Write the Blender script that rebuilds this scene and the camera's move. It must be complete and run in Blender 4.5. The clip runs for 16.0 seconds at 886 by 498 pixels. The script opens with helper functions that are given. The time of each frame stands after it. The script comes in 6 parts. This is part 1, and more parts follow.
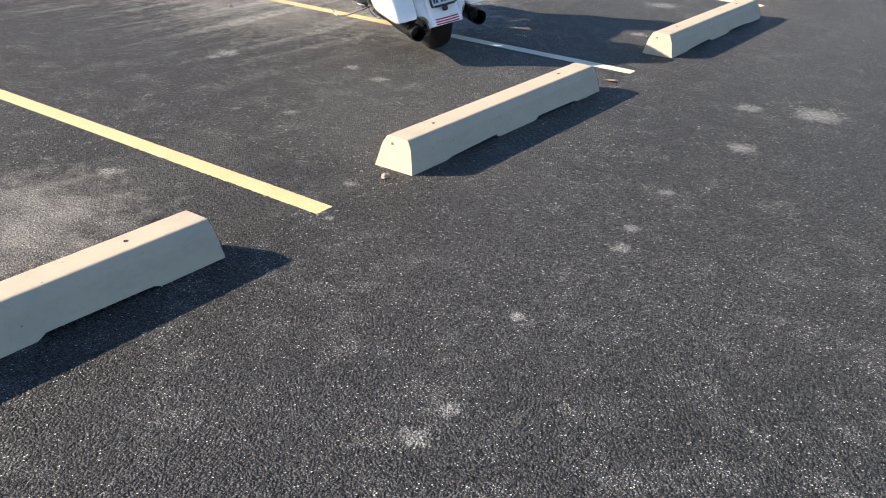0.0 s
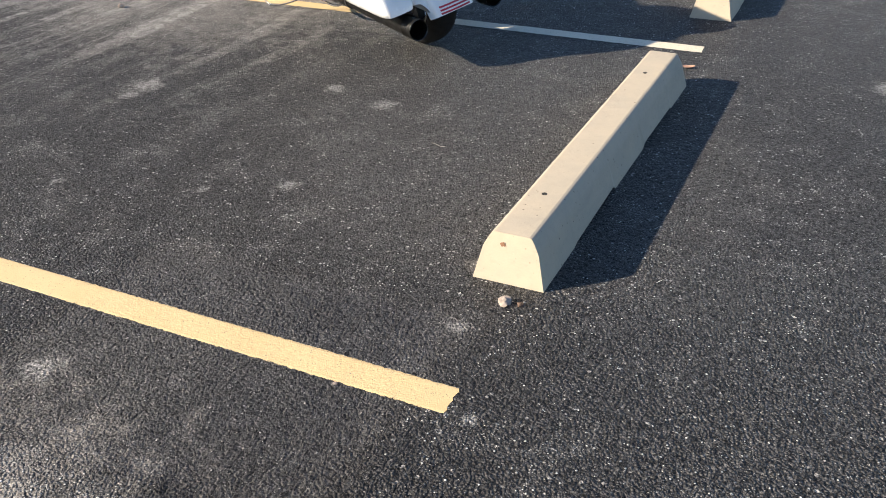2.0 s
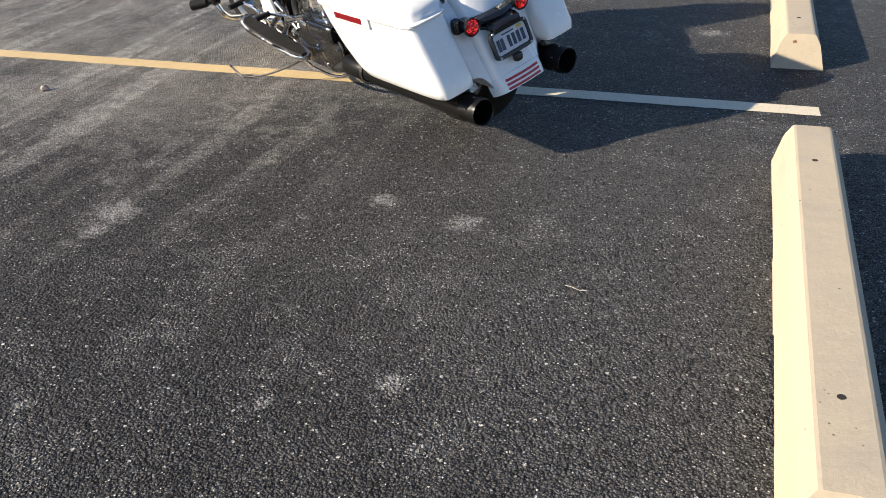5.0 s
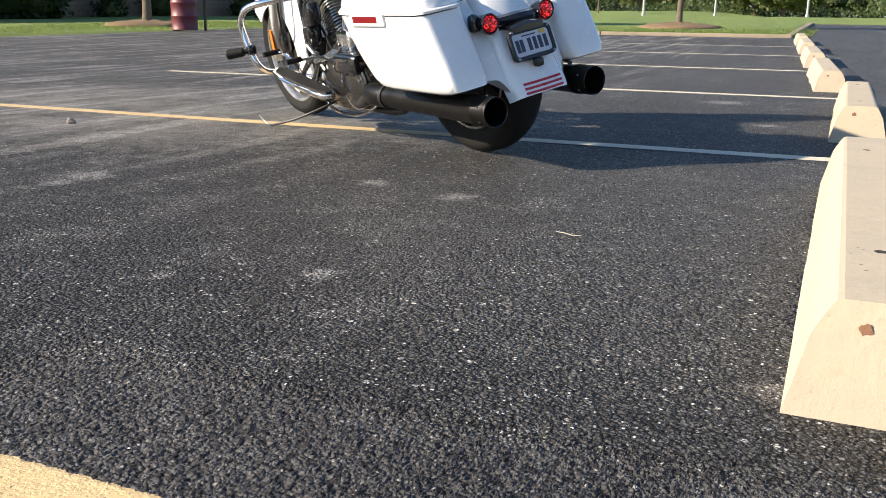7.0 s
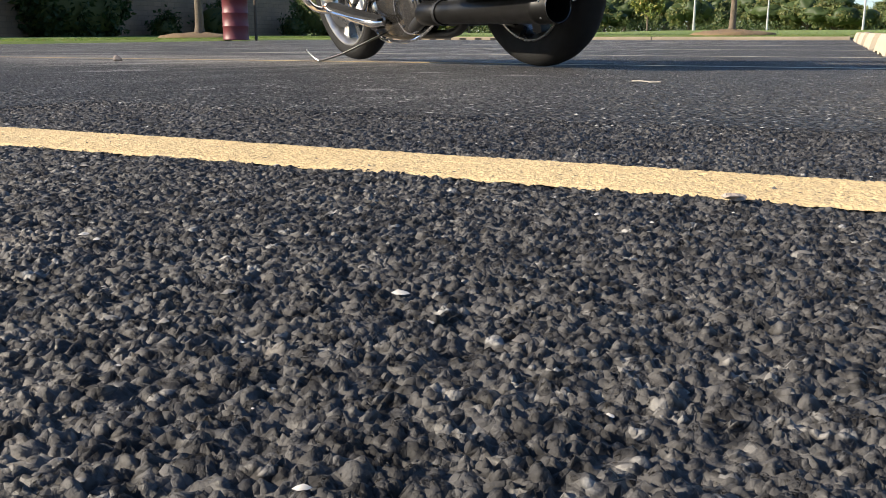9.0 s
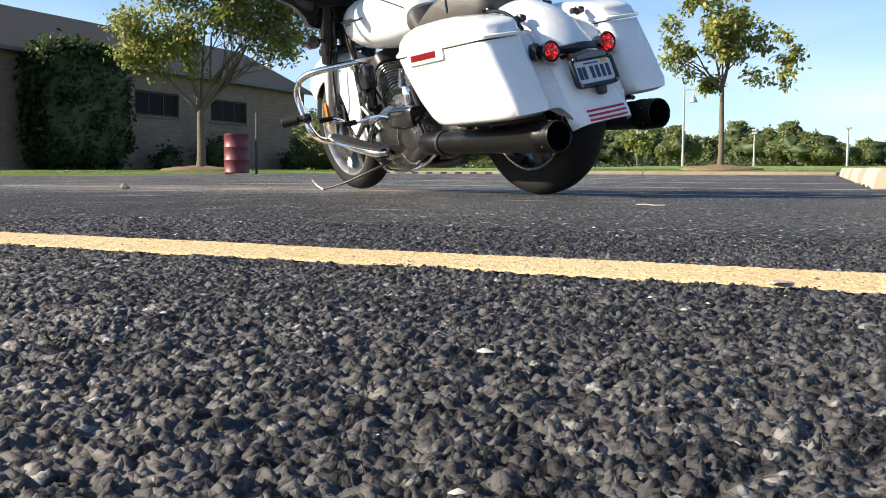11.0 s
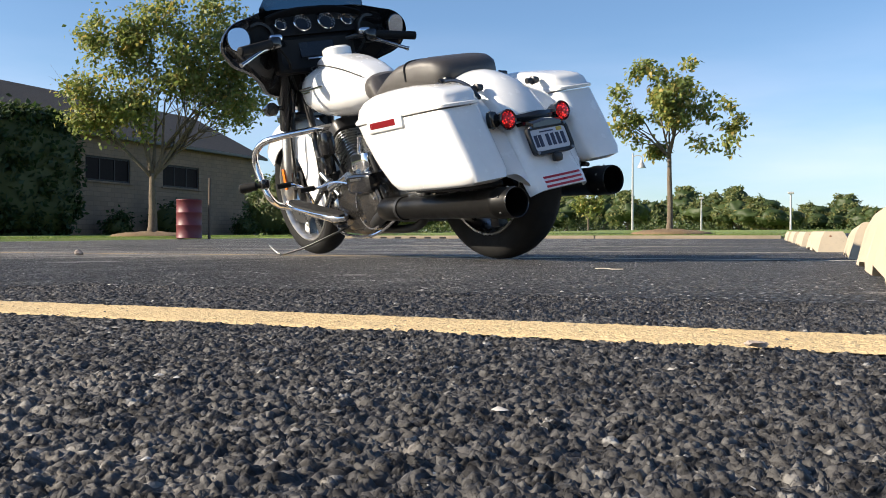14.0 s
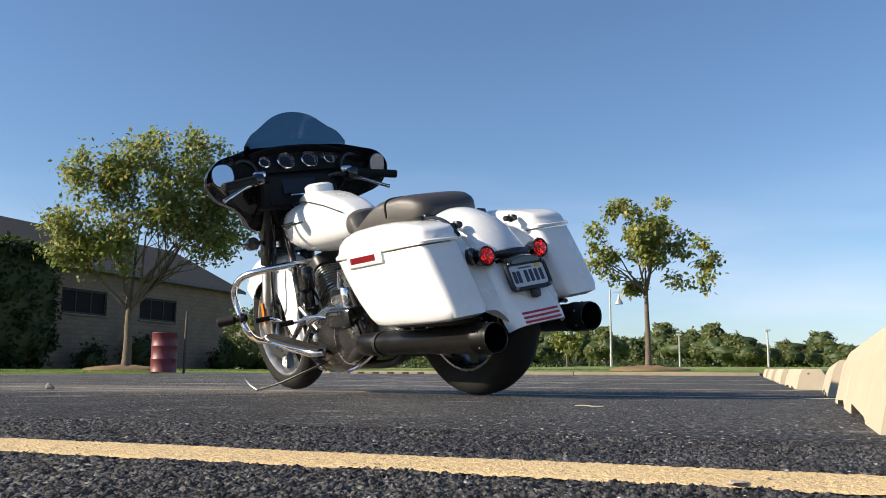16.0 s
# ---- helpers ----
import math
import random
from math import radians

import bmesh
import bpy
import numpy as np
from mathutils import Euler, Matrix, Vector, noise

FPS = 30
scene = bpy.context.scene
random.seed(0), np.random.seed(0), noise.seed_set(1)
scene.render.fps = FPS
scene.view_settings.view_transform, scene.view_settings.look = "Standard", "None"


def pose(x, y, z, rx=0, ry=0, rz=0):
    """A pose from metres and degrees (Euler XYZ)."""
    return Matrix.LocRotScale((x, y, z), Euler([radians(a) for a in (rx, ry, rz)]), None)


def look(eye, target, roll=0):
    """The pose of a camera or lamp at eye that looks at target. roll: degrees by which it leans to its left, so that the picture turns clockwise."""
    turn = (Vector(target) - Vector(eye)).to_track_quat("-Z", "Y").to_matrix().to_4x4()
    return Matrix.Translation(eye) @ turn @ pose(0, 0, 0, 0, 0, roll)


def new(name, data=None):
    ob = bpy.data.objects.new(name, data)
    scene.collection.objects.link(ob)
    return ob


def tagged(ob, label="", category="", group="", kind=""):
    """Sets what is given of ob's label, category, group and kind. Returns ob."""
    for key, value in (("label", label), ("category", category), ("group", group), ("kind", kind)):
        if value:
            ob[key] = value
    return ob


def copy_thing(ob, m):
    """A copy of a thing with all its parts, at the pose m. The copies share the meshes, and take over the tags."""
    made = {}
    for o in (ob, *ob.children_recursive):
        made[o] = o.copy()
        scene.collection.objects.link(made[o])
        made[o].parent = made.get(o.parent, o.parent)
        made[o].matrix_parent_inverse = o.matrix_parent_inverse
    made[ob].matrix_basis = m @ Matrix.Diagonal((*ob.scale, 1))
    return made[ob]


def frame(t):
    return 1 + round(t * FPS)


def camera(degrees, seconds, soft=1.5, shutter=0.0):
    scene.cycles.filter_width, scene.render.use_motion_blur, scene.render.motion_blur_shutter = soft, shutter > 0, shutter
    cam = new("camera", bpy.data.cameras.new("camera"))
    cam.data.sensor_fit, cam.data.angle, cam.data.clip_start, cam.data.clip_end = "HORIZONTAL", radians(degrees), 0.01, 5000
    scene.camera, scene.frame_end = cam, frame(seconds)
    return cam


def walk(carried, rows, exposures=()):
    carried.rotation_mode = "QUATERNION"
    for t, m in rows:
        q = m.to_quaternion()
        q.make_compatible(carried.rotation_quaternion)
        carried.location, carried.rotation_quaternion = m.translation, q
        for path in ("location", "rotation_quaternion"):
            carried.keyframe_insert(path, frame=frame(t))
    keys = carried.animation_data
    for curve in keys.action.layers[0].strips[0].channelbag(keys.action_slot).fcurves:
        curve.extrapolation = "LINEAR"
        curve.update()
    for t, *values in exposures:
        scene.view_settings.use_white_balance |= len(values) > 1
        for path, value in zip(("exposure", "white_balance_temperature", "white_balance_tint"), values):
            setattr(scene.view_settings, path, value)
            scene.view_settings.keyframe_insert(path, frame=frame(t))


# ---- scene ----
cam = camera(52.4, 16.0, soft=0.9)
PATH = [
    (0, (2.356, -2.479, 1.513), (1.32, -1.015, 0.628), 2.2),
    (0.5, (2.001, -2.291, 1.483), (0.953, -0.88, 0.528), 0.5),
    (1, (1.59, -2.077, 1.477), (0.595, -0.641, 0.504), -0.2),
    (1.5, (1.156, -1.814, 1.438), (0.298, -0.309, 0.439), -0.7),
    (2, (0.732, -1.512, 1.396), (-0.033, 0.039, 0.392), -1.4),
    (2.5, (0.211, -1.214, 1.34), (-0.485, 0.375, 0.345), -2.9),
    (3, (-0.243, -1.017, 1.446), (-0.897, 0.607, 0.478), -6.9),
    (3.2, (-0.362, -0.962, 1.413), (-1.003, 0.692, 0.489), -7.8),
    (5.3, (-0.371, -0.729, 1.255), (-0.94, 0.917, 0.271), -1.0),
    (5.5, (-0.264, -0.738, 1.22), (-0.933, 0.83, 0.174), 0.0),
    (6, (-0.187, -0.744, 1.129), (-0.934, 0.67, -0.072), 0.9),
    (6.5, (-0.155, -0.694, 0.846), (-0.899, 0.827, -0.219), 1.7),
    (6.7, (-0.143, -0.665, 0.71), (-0.889, 0.985, -0.139), 1.1),
    (6.8, (-0.125, -0.637, 0.628), (-0.904, 1.07, -0.062), 0.4),
    (7, (-0.157, -0.594, 0.475), (-0.928, 1.184, -0.021), 0.7),
    (7.2, (-0.173, -0.546, 0.341), (-0.949, 1.226, -0.17), 1.3),
    (7.5, (-0.196, -0.535, 0.289), (-0.932, 1.216, -0.337), 0.6),
    (8, (-0.231, -0.522, 0.182), (-0.955, 1.279, -0.299), 0.4),
    (8.5, (-0.247, -0.523, 0.101), (-1.089, 1.231, -0.361), 0.6),
    (8.7, (-0.221, -0.519, 0.088), (-1.081, 1.228, -0.37), 0.5),
    (10.8, (-0.243, -0.534, 0.055), (-1.125, 1.252, -0.131), -0.3),
    (11, (-0.244, -0.538, 0.054), (-1.124, 1.251, -0.101), 0.4),
    (11.5, (-0.242, -0.54, 0.055), (-1.125, 1.252, -0.038), 0.3),
    (12, (-0.243, -0.544, 0.0526), (-1.124, 1.251, -0.012), 0.5),
    (12.5, (-0.243, -0.551, 0.055), (-1.12, 1.243, -0.048), 0.9),
    (13, (-0.243, -0.552, 0.0548), (-1.11, 1.246, -0.062), 0.4),
    (13.5, (-0.248, -0.552, 0.0537), (-1.075, 1.268, -0.016), 0.5),
    (14, (-0.254, -0.565, 0.0555), (-1.044, 1.273, 0.044), 0.2),
    (14.5, (-0.254, -0.565, 0.056), (-1.024, 1.281, 0.106), 0.4),
    (15, (-0.254, -0.575, 0.058), (-1.016, 1.272, 0.152), 0.4),
    (15.5, (-0.254, -0.577, 0.058), (-1.007, 1.266, 0.244), 0.4),
    (16, (-0.253, -0.572, 0.056), (-0.993, 1.264, 0.343), 0.5),
]
# the picture opens a little brighter than it ends
EXPOSURE = [(0, 1.60), (1.5, 1.50), (3, 1.10), (5.5, 1.06), (6.5, 1.05), (7, 1.27), (7.5, 1.14), (8, 0.96), (8.5, 1.04), (8.7, 1.08), (10.8, 1.32), (12.5, 1.10), (14, 1.08), (14.5, 1.0), (15.5, 1.02), (16, 0.90)]
walk(cam, [(t, look(eye, target, roll)) for t, eye, target, roll in PATH], EXPOSURE)

# ---- light ----
SUN_FROM = Vector((-1.75, -1.15, 1.0)).normalized()
world = bpy.data.worlds.new("world")
scene.world = world
world.use_nodes = True
wn, wl = world.node_tree.nodes, world.node_tree.links
sky = wn.new("ShaderNodeTexSky")
sky.sky_type, sky.sun_disc = "NISHITA", False
sky.sun_elevation = math.asin(SUN_FROM.z)
sky.sun_rotation = math.atan2(SUN_FROM.x, SUN_FROM.y) % (2 * math.pi)
sky.altitude, sky.air_density, sky.dust_density, sky.ozone_density = 200, 1.0, 0.5, 4.5
# thin high cloud low over the horizon
tc, sep = wn.new("ShaderNodeTexCoord"), wn.new("ShaderNodeSeparateXYZ")
mp = wn.new("ShaderNodeMapping")
mp.inputs["Scale"].default_value = (2.0, 2.0, 11.0)
cl = wn.new("ShaderNodeTexNoise")
cl.inputs["Scale"].default_value, cl.inputs["Detail"].default_value = 1.6, 6.0
crmp = wn.new("ShaderNodeMapRange")
crmp.inputs["From Min"].default_value, crmp.inputs["From Max"].default_value = 0.34, 0.72
crmp.inputs["To Max"].default_value = 0.44
low = wn.new("ShaderNodeMapRange")
low.inputs["From Min"].default_value, low.inputs["From Max"].default_value = 0.24, 0.03
mul = wn.new("ShaderNodeMath")
mul.operation = "MULTIPLY"
cmix = wn.new("ShaderNodeMix")
cmix.data_type = "RGBA"
wl.new(tc.outputs["Generated"], mp.inputs["Vector"])
wl.new(mp.outputs[0], cl.inputs["Vector"])
wl.new(cl.outputs["Fac"], crmp.inputs["Value"])
wl.new(tc.outputs["Generated"], sep.inputs[0])
wl.new(sep.outputs["Z"], low.inputs["Value"])
wl.new(crmp.outputs[0], mul.inputs[0])
wl.new(low.outputs[0], mul.inputs[1])
wl.new(mul.outputs[0], cmix.inputs["Factor"])
wl.new(sky.outputs[0], cmix.inputs["A"])
cmix.inputs["B"].default_value = (6.9, 6.9, 8.8, 1)
wl.new(cmix.outputs["Result"], wn["Background"].inputs["Color"])
wn["Background"].inputs["Strength"].default_value = 0.081
sun = new("sun", bpy.data.lights.new("sun", "SUN"))
sun.data.energy, sun.data.angle, sun.data.color = 4.75, radians(0.6), (1.0, 0.87, 0.69)
sun.matrix_world = look(SUN_FROM * 50, (0, 0, 0))


# ---- materials ----
class Mat:
    """A small builder round a Principled material."""

    def __init__(self, name, base, rough=0.6, metal=0.0, **more):
        self.m = bpy.data.materials.new(name)
        self.m.use_nodes = True
        self.t = self.m.node_tree
        self.p = self.t.nodes["Principled BSDF"]
        self.p.inputs["Base Color"].default_value = (*base, 1)
        self.p.inputs["Roughness"].default_value = rough
        self.p.inputs["Metallic"].default_value = metal
        for k, v in more.items():
            self.p.inputs[k.replace("_", " ")].default_value = v
        self.col = None
        self.h = None
        self.base = base

    def node(self, kind, **sets):
        n = self.t.nodes.new(kind)
        for k, v in sets.items():
            n.inputs[k].default_value = v
        return n

    def coord(self, which="Object"):
        return self.t.nodes.new("ShaderNodeTexCoord").outputs[which]

    def pos(self):
        return self.t.nodes.new("ShaderNodeNewGeometry").outputs["Position"]

    def noise(self, scale, detail=4.0, vec=None, rough=0.55, stretch=None):
        n = self.node("ShaderNodeTexNoise", Scale=scale, Detail=detail, Roughness=rough)
        v = vec or self.coord()
        if stretch:
            mp = self.node("ShaderNodeMapping", Scale=stretch)
            self.t.links.new(v, mp.inputs["Vector"])
            v = mp.outputs[0]
        self.t.links.new(v, n.inputs["Vector"])
        return n.outputs["Fac"]

    def voronoi(self, scale, vec=None, feature="F1", out="Distance"):
        n = self.node("ShaderNodeTexVoronoi", Scale=scale)
        n.feature = feature
        self.t.links.new(vec or self.coord(), n.inputs["Vector"])
        return n.outputs[out]

    def ramp(self, fac, a, b, lo=0.0, hi=1.0):
        n = self.node("ShaderNodeMapRange")
        for k, v in (("From Min", a), ("From Max", b), ("To Min", lo), ("To Max", hi)):
            n.inputs[k].default_value = v
        self.t.links.new(fac, n.inputs["Value"])
        return n.outputs[0]

    def math(self, op, a, b):
        n = self.t.nodes.new("ShaderNodeMath")
        n.operation = op
        for s, v in zip(n.inputs, (a, b)):
            if isinstance(v, (int, float)):
                s.default_value = v
            else:
                self.t.links.new(v, s)
        return n.outputs[0]

    def mix(self, fac, colour, kind="MIX"):
        """Lays a colour over what is there, by fac."""
        n = self.t.nodes.new("ShaderNodeMix")
        n.data_type, n.blend_type = "RGBA", kind
        if isinstance(fac, (int, float)):
            n.inputs["Factor"].default_value = fac
        else:
            self.t.links.new(fac, n.inputs["Factor"])
        if self.col is None:
            n.inputs["A"].default_value = (*self.base, 1)
        else:
            self.t.links.new(self.col, n.inputs["A"])
        if isinstance(colour, tuple):
            n.inputs["B"].default_value = (*colour, 1)
        else:
            self.t.links.new(colour, n.inputs["B"])
        self.col = n.outputs["Result"]
        self.t.links.new(self.col, self.p.inputs["Base Color"])
        return self

    def rough(self, fac):
        self.t.links.new(fac, self.p.inputs["Roughness"])
        return self

    def bump(self, height, distance=0.01, strength=1.0):
        n = self.node("ShaderNodeBump", Strength=strength, Distance=distance)
        self.t.links.new(height, n.inputs["Height"])
        if self.h is not None:
            self.t.links.new(self.h, n.inputs["Normal"])
        self.h = n.outputs[0]
        self.t.links.new(self.h, self.p.inputs["Normal"])
        return self


FINE = (-1.22, -0.04, -0.58, 0.40)
SPOTS = [(1.20, -0.94, 0.07), (1.20, -0.78, 0.06), (1.11, 0.48, 0.07), (1.06, 0.67, 0.06), (0.85, 2.65, 0.13), (1.21, 2.79, 0.22), (1.06, 1.94, 0.12), (1.07, -0.22, 0.05),
         (-0.115, 0.287, 0.055), (-1.03, 0.83, 0.065), (0.063, -0.043, 0.035), (-1.29, 0.685, 0.04), (-1.83, 0.53, 0.04), (-2.22, 1.46, 0.13), (-2.21, 1.32, 0.07), (-1.40, 1.75, 0.08),
         (-1.09, 1.65, 0.09), (-0.46, 3.95, 0.10), (-0.80, 5.15, 0.22), (-1.02, -0.31, 0.09), (1.01, 1.13, 0.06)]


def spots(a, p, places, ragged):
    """Where splashes and dust lie: 1 at each place, fading to 0 at a ragged edge."""
    out = None
    for x, y, r in places:
        n = a.t.nodes.new("ShaderNodeVectorMath")
        n.operation = "DISTANCE"
        a.t.links.new(p, n.inputs[0])
        n.inputs[1].default_value = (x, y, 0)
        m = a.ramp(a.math("MULTIPLY", n.outputs["Value"], ragged), r, r * 0.45)
        out = m if out is None else a.math("MAXIMUM", out, m)
    return out


def asphalt_material(name):
    """Dark binder packed with grey stones; pale worn stones gather in patches, scuffs and splashes."""
    a = Mat(name, (0.018, 0.018, 0.019), 0.8, Specular_IOR_Level=0.18)
    p = a.pos()

    def stones(scale):
        sp = a.t.nodes.new("ShaderNodeSeparateColor")
        a.t.links.new(a.voronoi(scale, p, out="Color"), sp.inputs[0])
        return sp.outputs, a.voronoi(scale, p)

    (br, bg, _), bd = stones(120)
    (sr, sg, sb), sd = stones(230)
    west = a.t.nodes.new("ShaderNodeSeparateXYZ")
    a.t.links.new(p, west.inputs[0])
    # tones of single stones
    a.mix(a.ramp(br, 0.05, 1.0, 0.25, 1.0), (0.122, 0.118, 0.117))
    a.mix(a.ramp(sr, 0.50, 1.0, 0.0, 0.80), (0.178, 0.173, 0.170))
    # broad brownish and worn drifts
    a.mix(a.ramp(a.noise(0.8, 5, p), 0.50, 0.75, 0.0, 0.35), (0.058, 0.050, 0.043))
    a.mix(a.ramp(a.noise(0.35, 4, p), 0.40, 0.65, 0.0, 0.35), (0.062, 0.061, 0.061))
    # the stretch whose stones are modelled needs no painted relief
    fine = None
    for axis, lo, hi in (("X", FINE[0], FINE[1]), ("Y", FINE[2], FINE[3])):
        for edge, way in ((lo, 1), (hi, -1)):
            m = a.ramp(west.outputs[axis], edge + way * 0.005, edge + way * 0.10)
            fine = m if fine is None else a.math("MINIMUM", fine, m)
    open_ = a.math("SUBTRACT", 1.0, fine)
    some = a.ramp(fine, 0.0, 1.0, 1.0, 0.30)
    # darker patch with a ragged edge round the first stall's end
    dark_end = spots(a, p, [(-0.65, -0.2, 1.15)], a.ramp(a.noise(0.9, 4, p), 0.3, 0.7, 0.75, 1.3))
    a.mix(a.math("MULTIPLY", dark_end, 0.30), (0.016, 0.016, 0.018))
    # dark binder in the hollows, taken near black to paint in their shade
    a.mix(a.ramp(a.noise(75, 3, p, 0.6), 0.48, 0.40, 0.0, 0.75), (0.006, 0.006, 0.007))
    # fine grey dust swept up beside the wheel stop
    a.mix(a.math("MULTIPLY", spots(a, p, [(-0.45, 1.35, 1.25), (-0.6, 2.1, 0.9)], a.ramp(a.noise(2.2, 5, p), 0.3, 0.7, 0.7, 1.4)), 0.30), (0.21, 0.205, 0.195))
    # clefts between stones: binder plus their shade, painted into the colour
    cleft_shade = a.ramp(a.voronoi(120, p, "DISTANCE_TO_EDGE"), 0.19, 0.03)
    a.mix(a.math("MULTIPLY", a.math("MULTIPLY", cleft_shade, a.ramp(a.noise(45, 3, p), 0.36, 0.58, 0.30, 1.0)), a.ramp(open_, 0.0, 1.0, 0.15, 1.0)), (0.004, 0.004, 0.0045))
    # paler with distance past the first stalls, broken up by streaky noise
    a.mix(a.math("MULTIPLY", a.ramp(west.outputs["Y"], 2.0, 5.5, 0.0, 0.62), a.ramp(a.noise(0.9, 6, p, 0.65, (1.0, 0.35, 1.0)), 0.35, 0.65, 0.35, 1.0)), (0.135, 0.133, 0.132))
    # how many stones are worn pale: drifts, blown dust, scuffs, splashes
    ragged = a.ramp(a.noise(9, 6, p, 0.7), 0.25, 0.75, 0.45, 1.9)
    blown = a.math("MULTIPLY", spots(a, p, [(-3.0, 2.9, 1.5), (-2.3, 3.3, 1.2), (-0.85, -0.95, 0.75), (-4.2, 3.4, 1.7), (-0.19, 0.60, 0.05)], ragged), a.ramp(a.noise(3.5, 8, p, 0.78), 0.36, 0.60, 0.15, 1.0))
    scuff = a.noise(1.0, 7, p, 0.62, (6.5, 0.55, 1.0))
    zone = a.math("MULTIPLY", a.ramp(west.outputs["X"], -1.3, -3.0), a.ramp(west.outputs["Y"], 0.9, 2.2))
    scuffs = a.math("MULTIPLY", a.ramp(scuff, 0.50, 0.60), zone)
    torn = a.ramp(a.noise(24, 7, p, 0.78), 0.30, 0.70, 0.35, 2.6)
    splash = spots(a, p, SPOTS, torn)
    drift = a.math("MULTIPLY", a.ramp(a.noise(5.0, 8, p, 0.76), 0.50, 0.70, 0.0, 0.62), a.ramp(a.noise(0.7, 4, p), 0.35, 0.58, 0.25, 1.0))
    many = a.math("ADD", a.math("ADD", drift, a.math("MULTIPLY", blown, 0.50)), a.math("ADD", a.math("MULTIPLY", scuffs, 0.62), a.math("MULTIPLY", splash, 0.55)))
    a.mix(a.math("MULTIPLY", blown, a.ramp(a.noise(110, 3, p, 0.7), 0.40, 0.60, 0.12, 0.95)), (0.39, 0.36, 0.325))
    torn_up = a.math("MULTIPLY", a.ramp(a.noise(16, 7, p, 0.75), 0.45, 0.57, 0.10, 1.0), a.ramp(a.noise(70, 4, p), 0.40, 0.56, 0.35, 1.0))
    a.mix(a.math("MULTIPLY", scuffs, torn_up), (0.52, 0.49, 0.455))
    a.mix(a.math("MULTIPLY", a.math("ADD", drift, a.math("MULTIPLY", splash, 0.5)), a.ramp(a.noise(90, 4, p, 0.7), 0.44, 0.62, 0.0, 0.75)), (0.21, 0.205, 0.197))
    a.mix(a.math("MULTIPLY", splash, a.ramp(a.noise(70, 5, p, 0.75), 0.46, 0.56, 0.0, 0.80)), (0.43, 0.415, 0.395))
    pale = a.math("MULTIPLY", a.ramp(a.math("ADD", sg, many), 0.95, 0.995), a.ramp(sd, 0.54, 0.40))
    a.mix(a.math("MULTIPLY", a.math("MULTIPLY", pale, a.ramp(sb, 0.0, 1.0, 0.35, 0.95)), a.ramp(open_, 0.0, 1.0, 0.45, 1.0)), (0.43, 0.415, 0.39))
    big = a.math("MULTIPLY", a.ramp(a.math("ADD", bg, a.math("MULTIPLY", many, 0.12)), 0.956, 0.966), a.ramp(bd, 0.36, 0.28))
    a.mix(a.math("MULTIPLY", big, a.ramp(open_, 0.0, 1.0, 0.35, 1.0)), (0.66, 0.645, 0.615))
    # stray white chips scattered over the open stretch
    (cr, cg, _), cd = stones(62)
    chip = a.math("MULTIPLY", a.ramp(a.math("ADD", cg, a.math("MULTIPLY", drift, 0.22)), 0.945, 0.955), a.ramp(cd, 0.34, 0.24))
    chip = a.math("MULTIPLY", a.math("MULTIPLY", chip, a.ramp(cr, 0.0, 1.0, 0.35, 0.95)), open_)
    a.mix(a.math("MULTIPLY", chip, a.ramp(west.outputs["Y"], -1.0, 0.6, 0.25, 1.0)), (0.60, 0.58, 0.55))
    a.rough(a.ramp(sb, 0.0, 1.0, 0.40, 0.80))
    dome = a.math("SUBTRACT", 1.0, a.math("POWER", a.ramp(bd, 0.0, 0.75), 2.0))
    small = a.math("SUBTRACT", 1.0, a.math("POWER", a.ramp(sd, 0.0, 0.75), 2.0))
    tall_ = a.math("MULTIPLY", dome, a.ramp(bg, 0, 1, 0.55, 1.25))
    a.bump(a.math("MULTIPLY", a.math("ADD", tall_, a.math("MULTIPLY", small, 0.40)), some), BUMP, 1.0)
    a.bump(a.math("MULTIPLY", a.noise(60, 4, p), open_), 0.006, 0.8)
    a.bump(a.noise(420, 4, p, 0.7), 0.0012, 0.6)
    return a.m


BUMP = 0.0115
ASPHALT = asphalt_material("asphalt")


def paint_material():
    a = Mat("line_paint", (0.64, 0.475, 0.25), 0.75)
    p = a.pos()
    a.mix(a.ramp(a.noise(4, 5, p), 0.4, 0.7, 0, 0.5), (0.57, 0.405, 0.195))
    a.mix(a.ramp(a.noise(35, 5, p, 0.7), 0.56, 0.74, 0, 0.6), (0.44, 0.33, 0.20))
    at = a.t.nodes.new("ShaderNodeSeparateXYZ")
    a.t.links.new(p, at.inputs[0])
    # paler on the far lines and on the second line's east end
    paler_paint = a.math("MAXIMUM", a.ramp(at.outputs["Y"], 3.6, 4.4), a.math("MULTIPLY", a.ramp(at.outputs["Y"], 2.0, 2.4), a.ramp(at.outputs["X"], -1.7, -1.1)))
    a.mix(a.math("MULTIPLY", paler_paint, 0.85), (0.68, 0.62, 0.50))
    pits = a.math("MULTIPLY", a.ramp(a.voronoi(150, p), 0.30, 0.16), a.ramp(a.noise(45, 3, p), 0.48, 0.60))
    a.mix(a.math("MULTIPLY", pits, 0.85), (0.13, 0.10, 0.07))
    a.mix(a.ramp(a.noise(260, 3, p, 0.7), 0.52, 0.68, 0, 0.45), (0.40, 0.29, 0.15))
    a.bump(a.ramp(a.noise(380, 3, p), 0.30, 0.65), 0.0008, 0.6)
    return a.m


PAINT = paint_material()


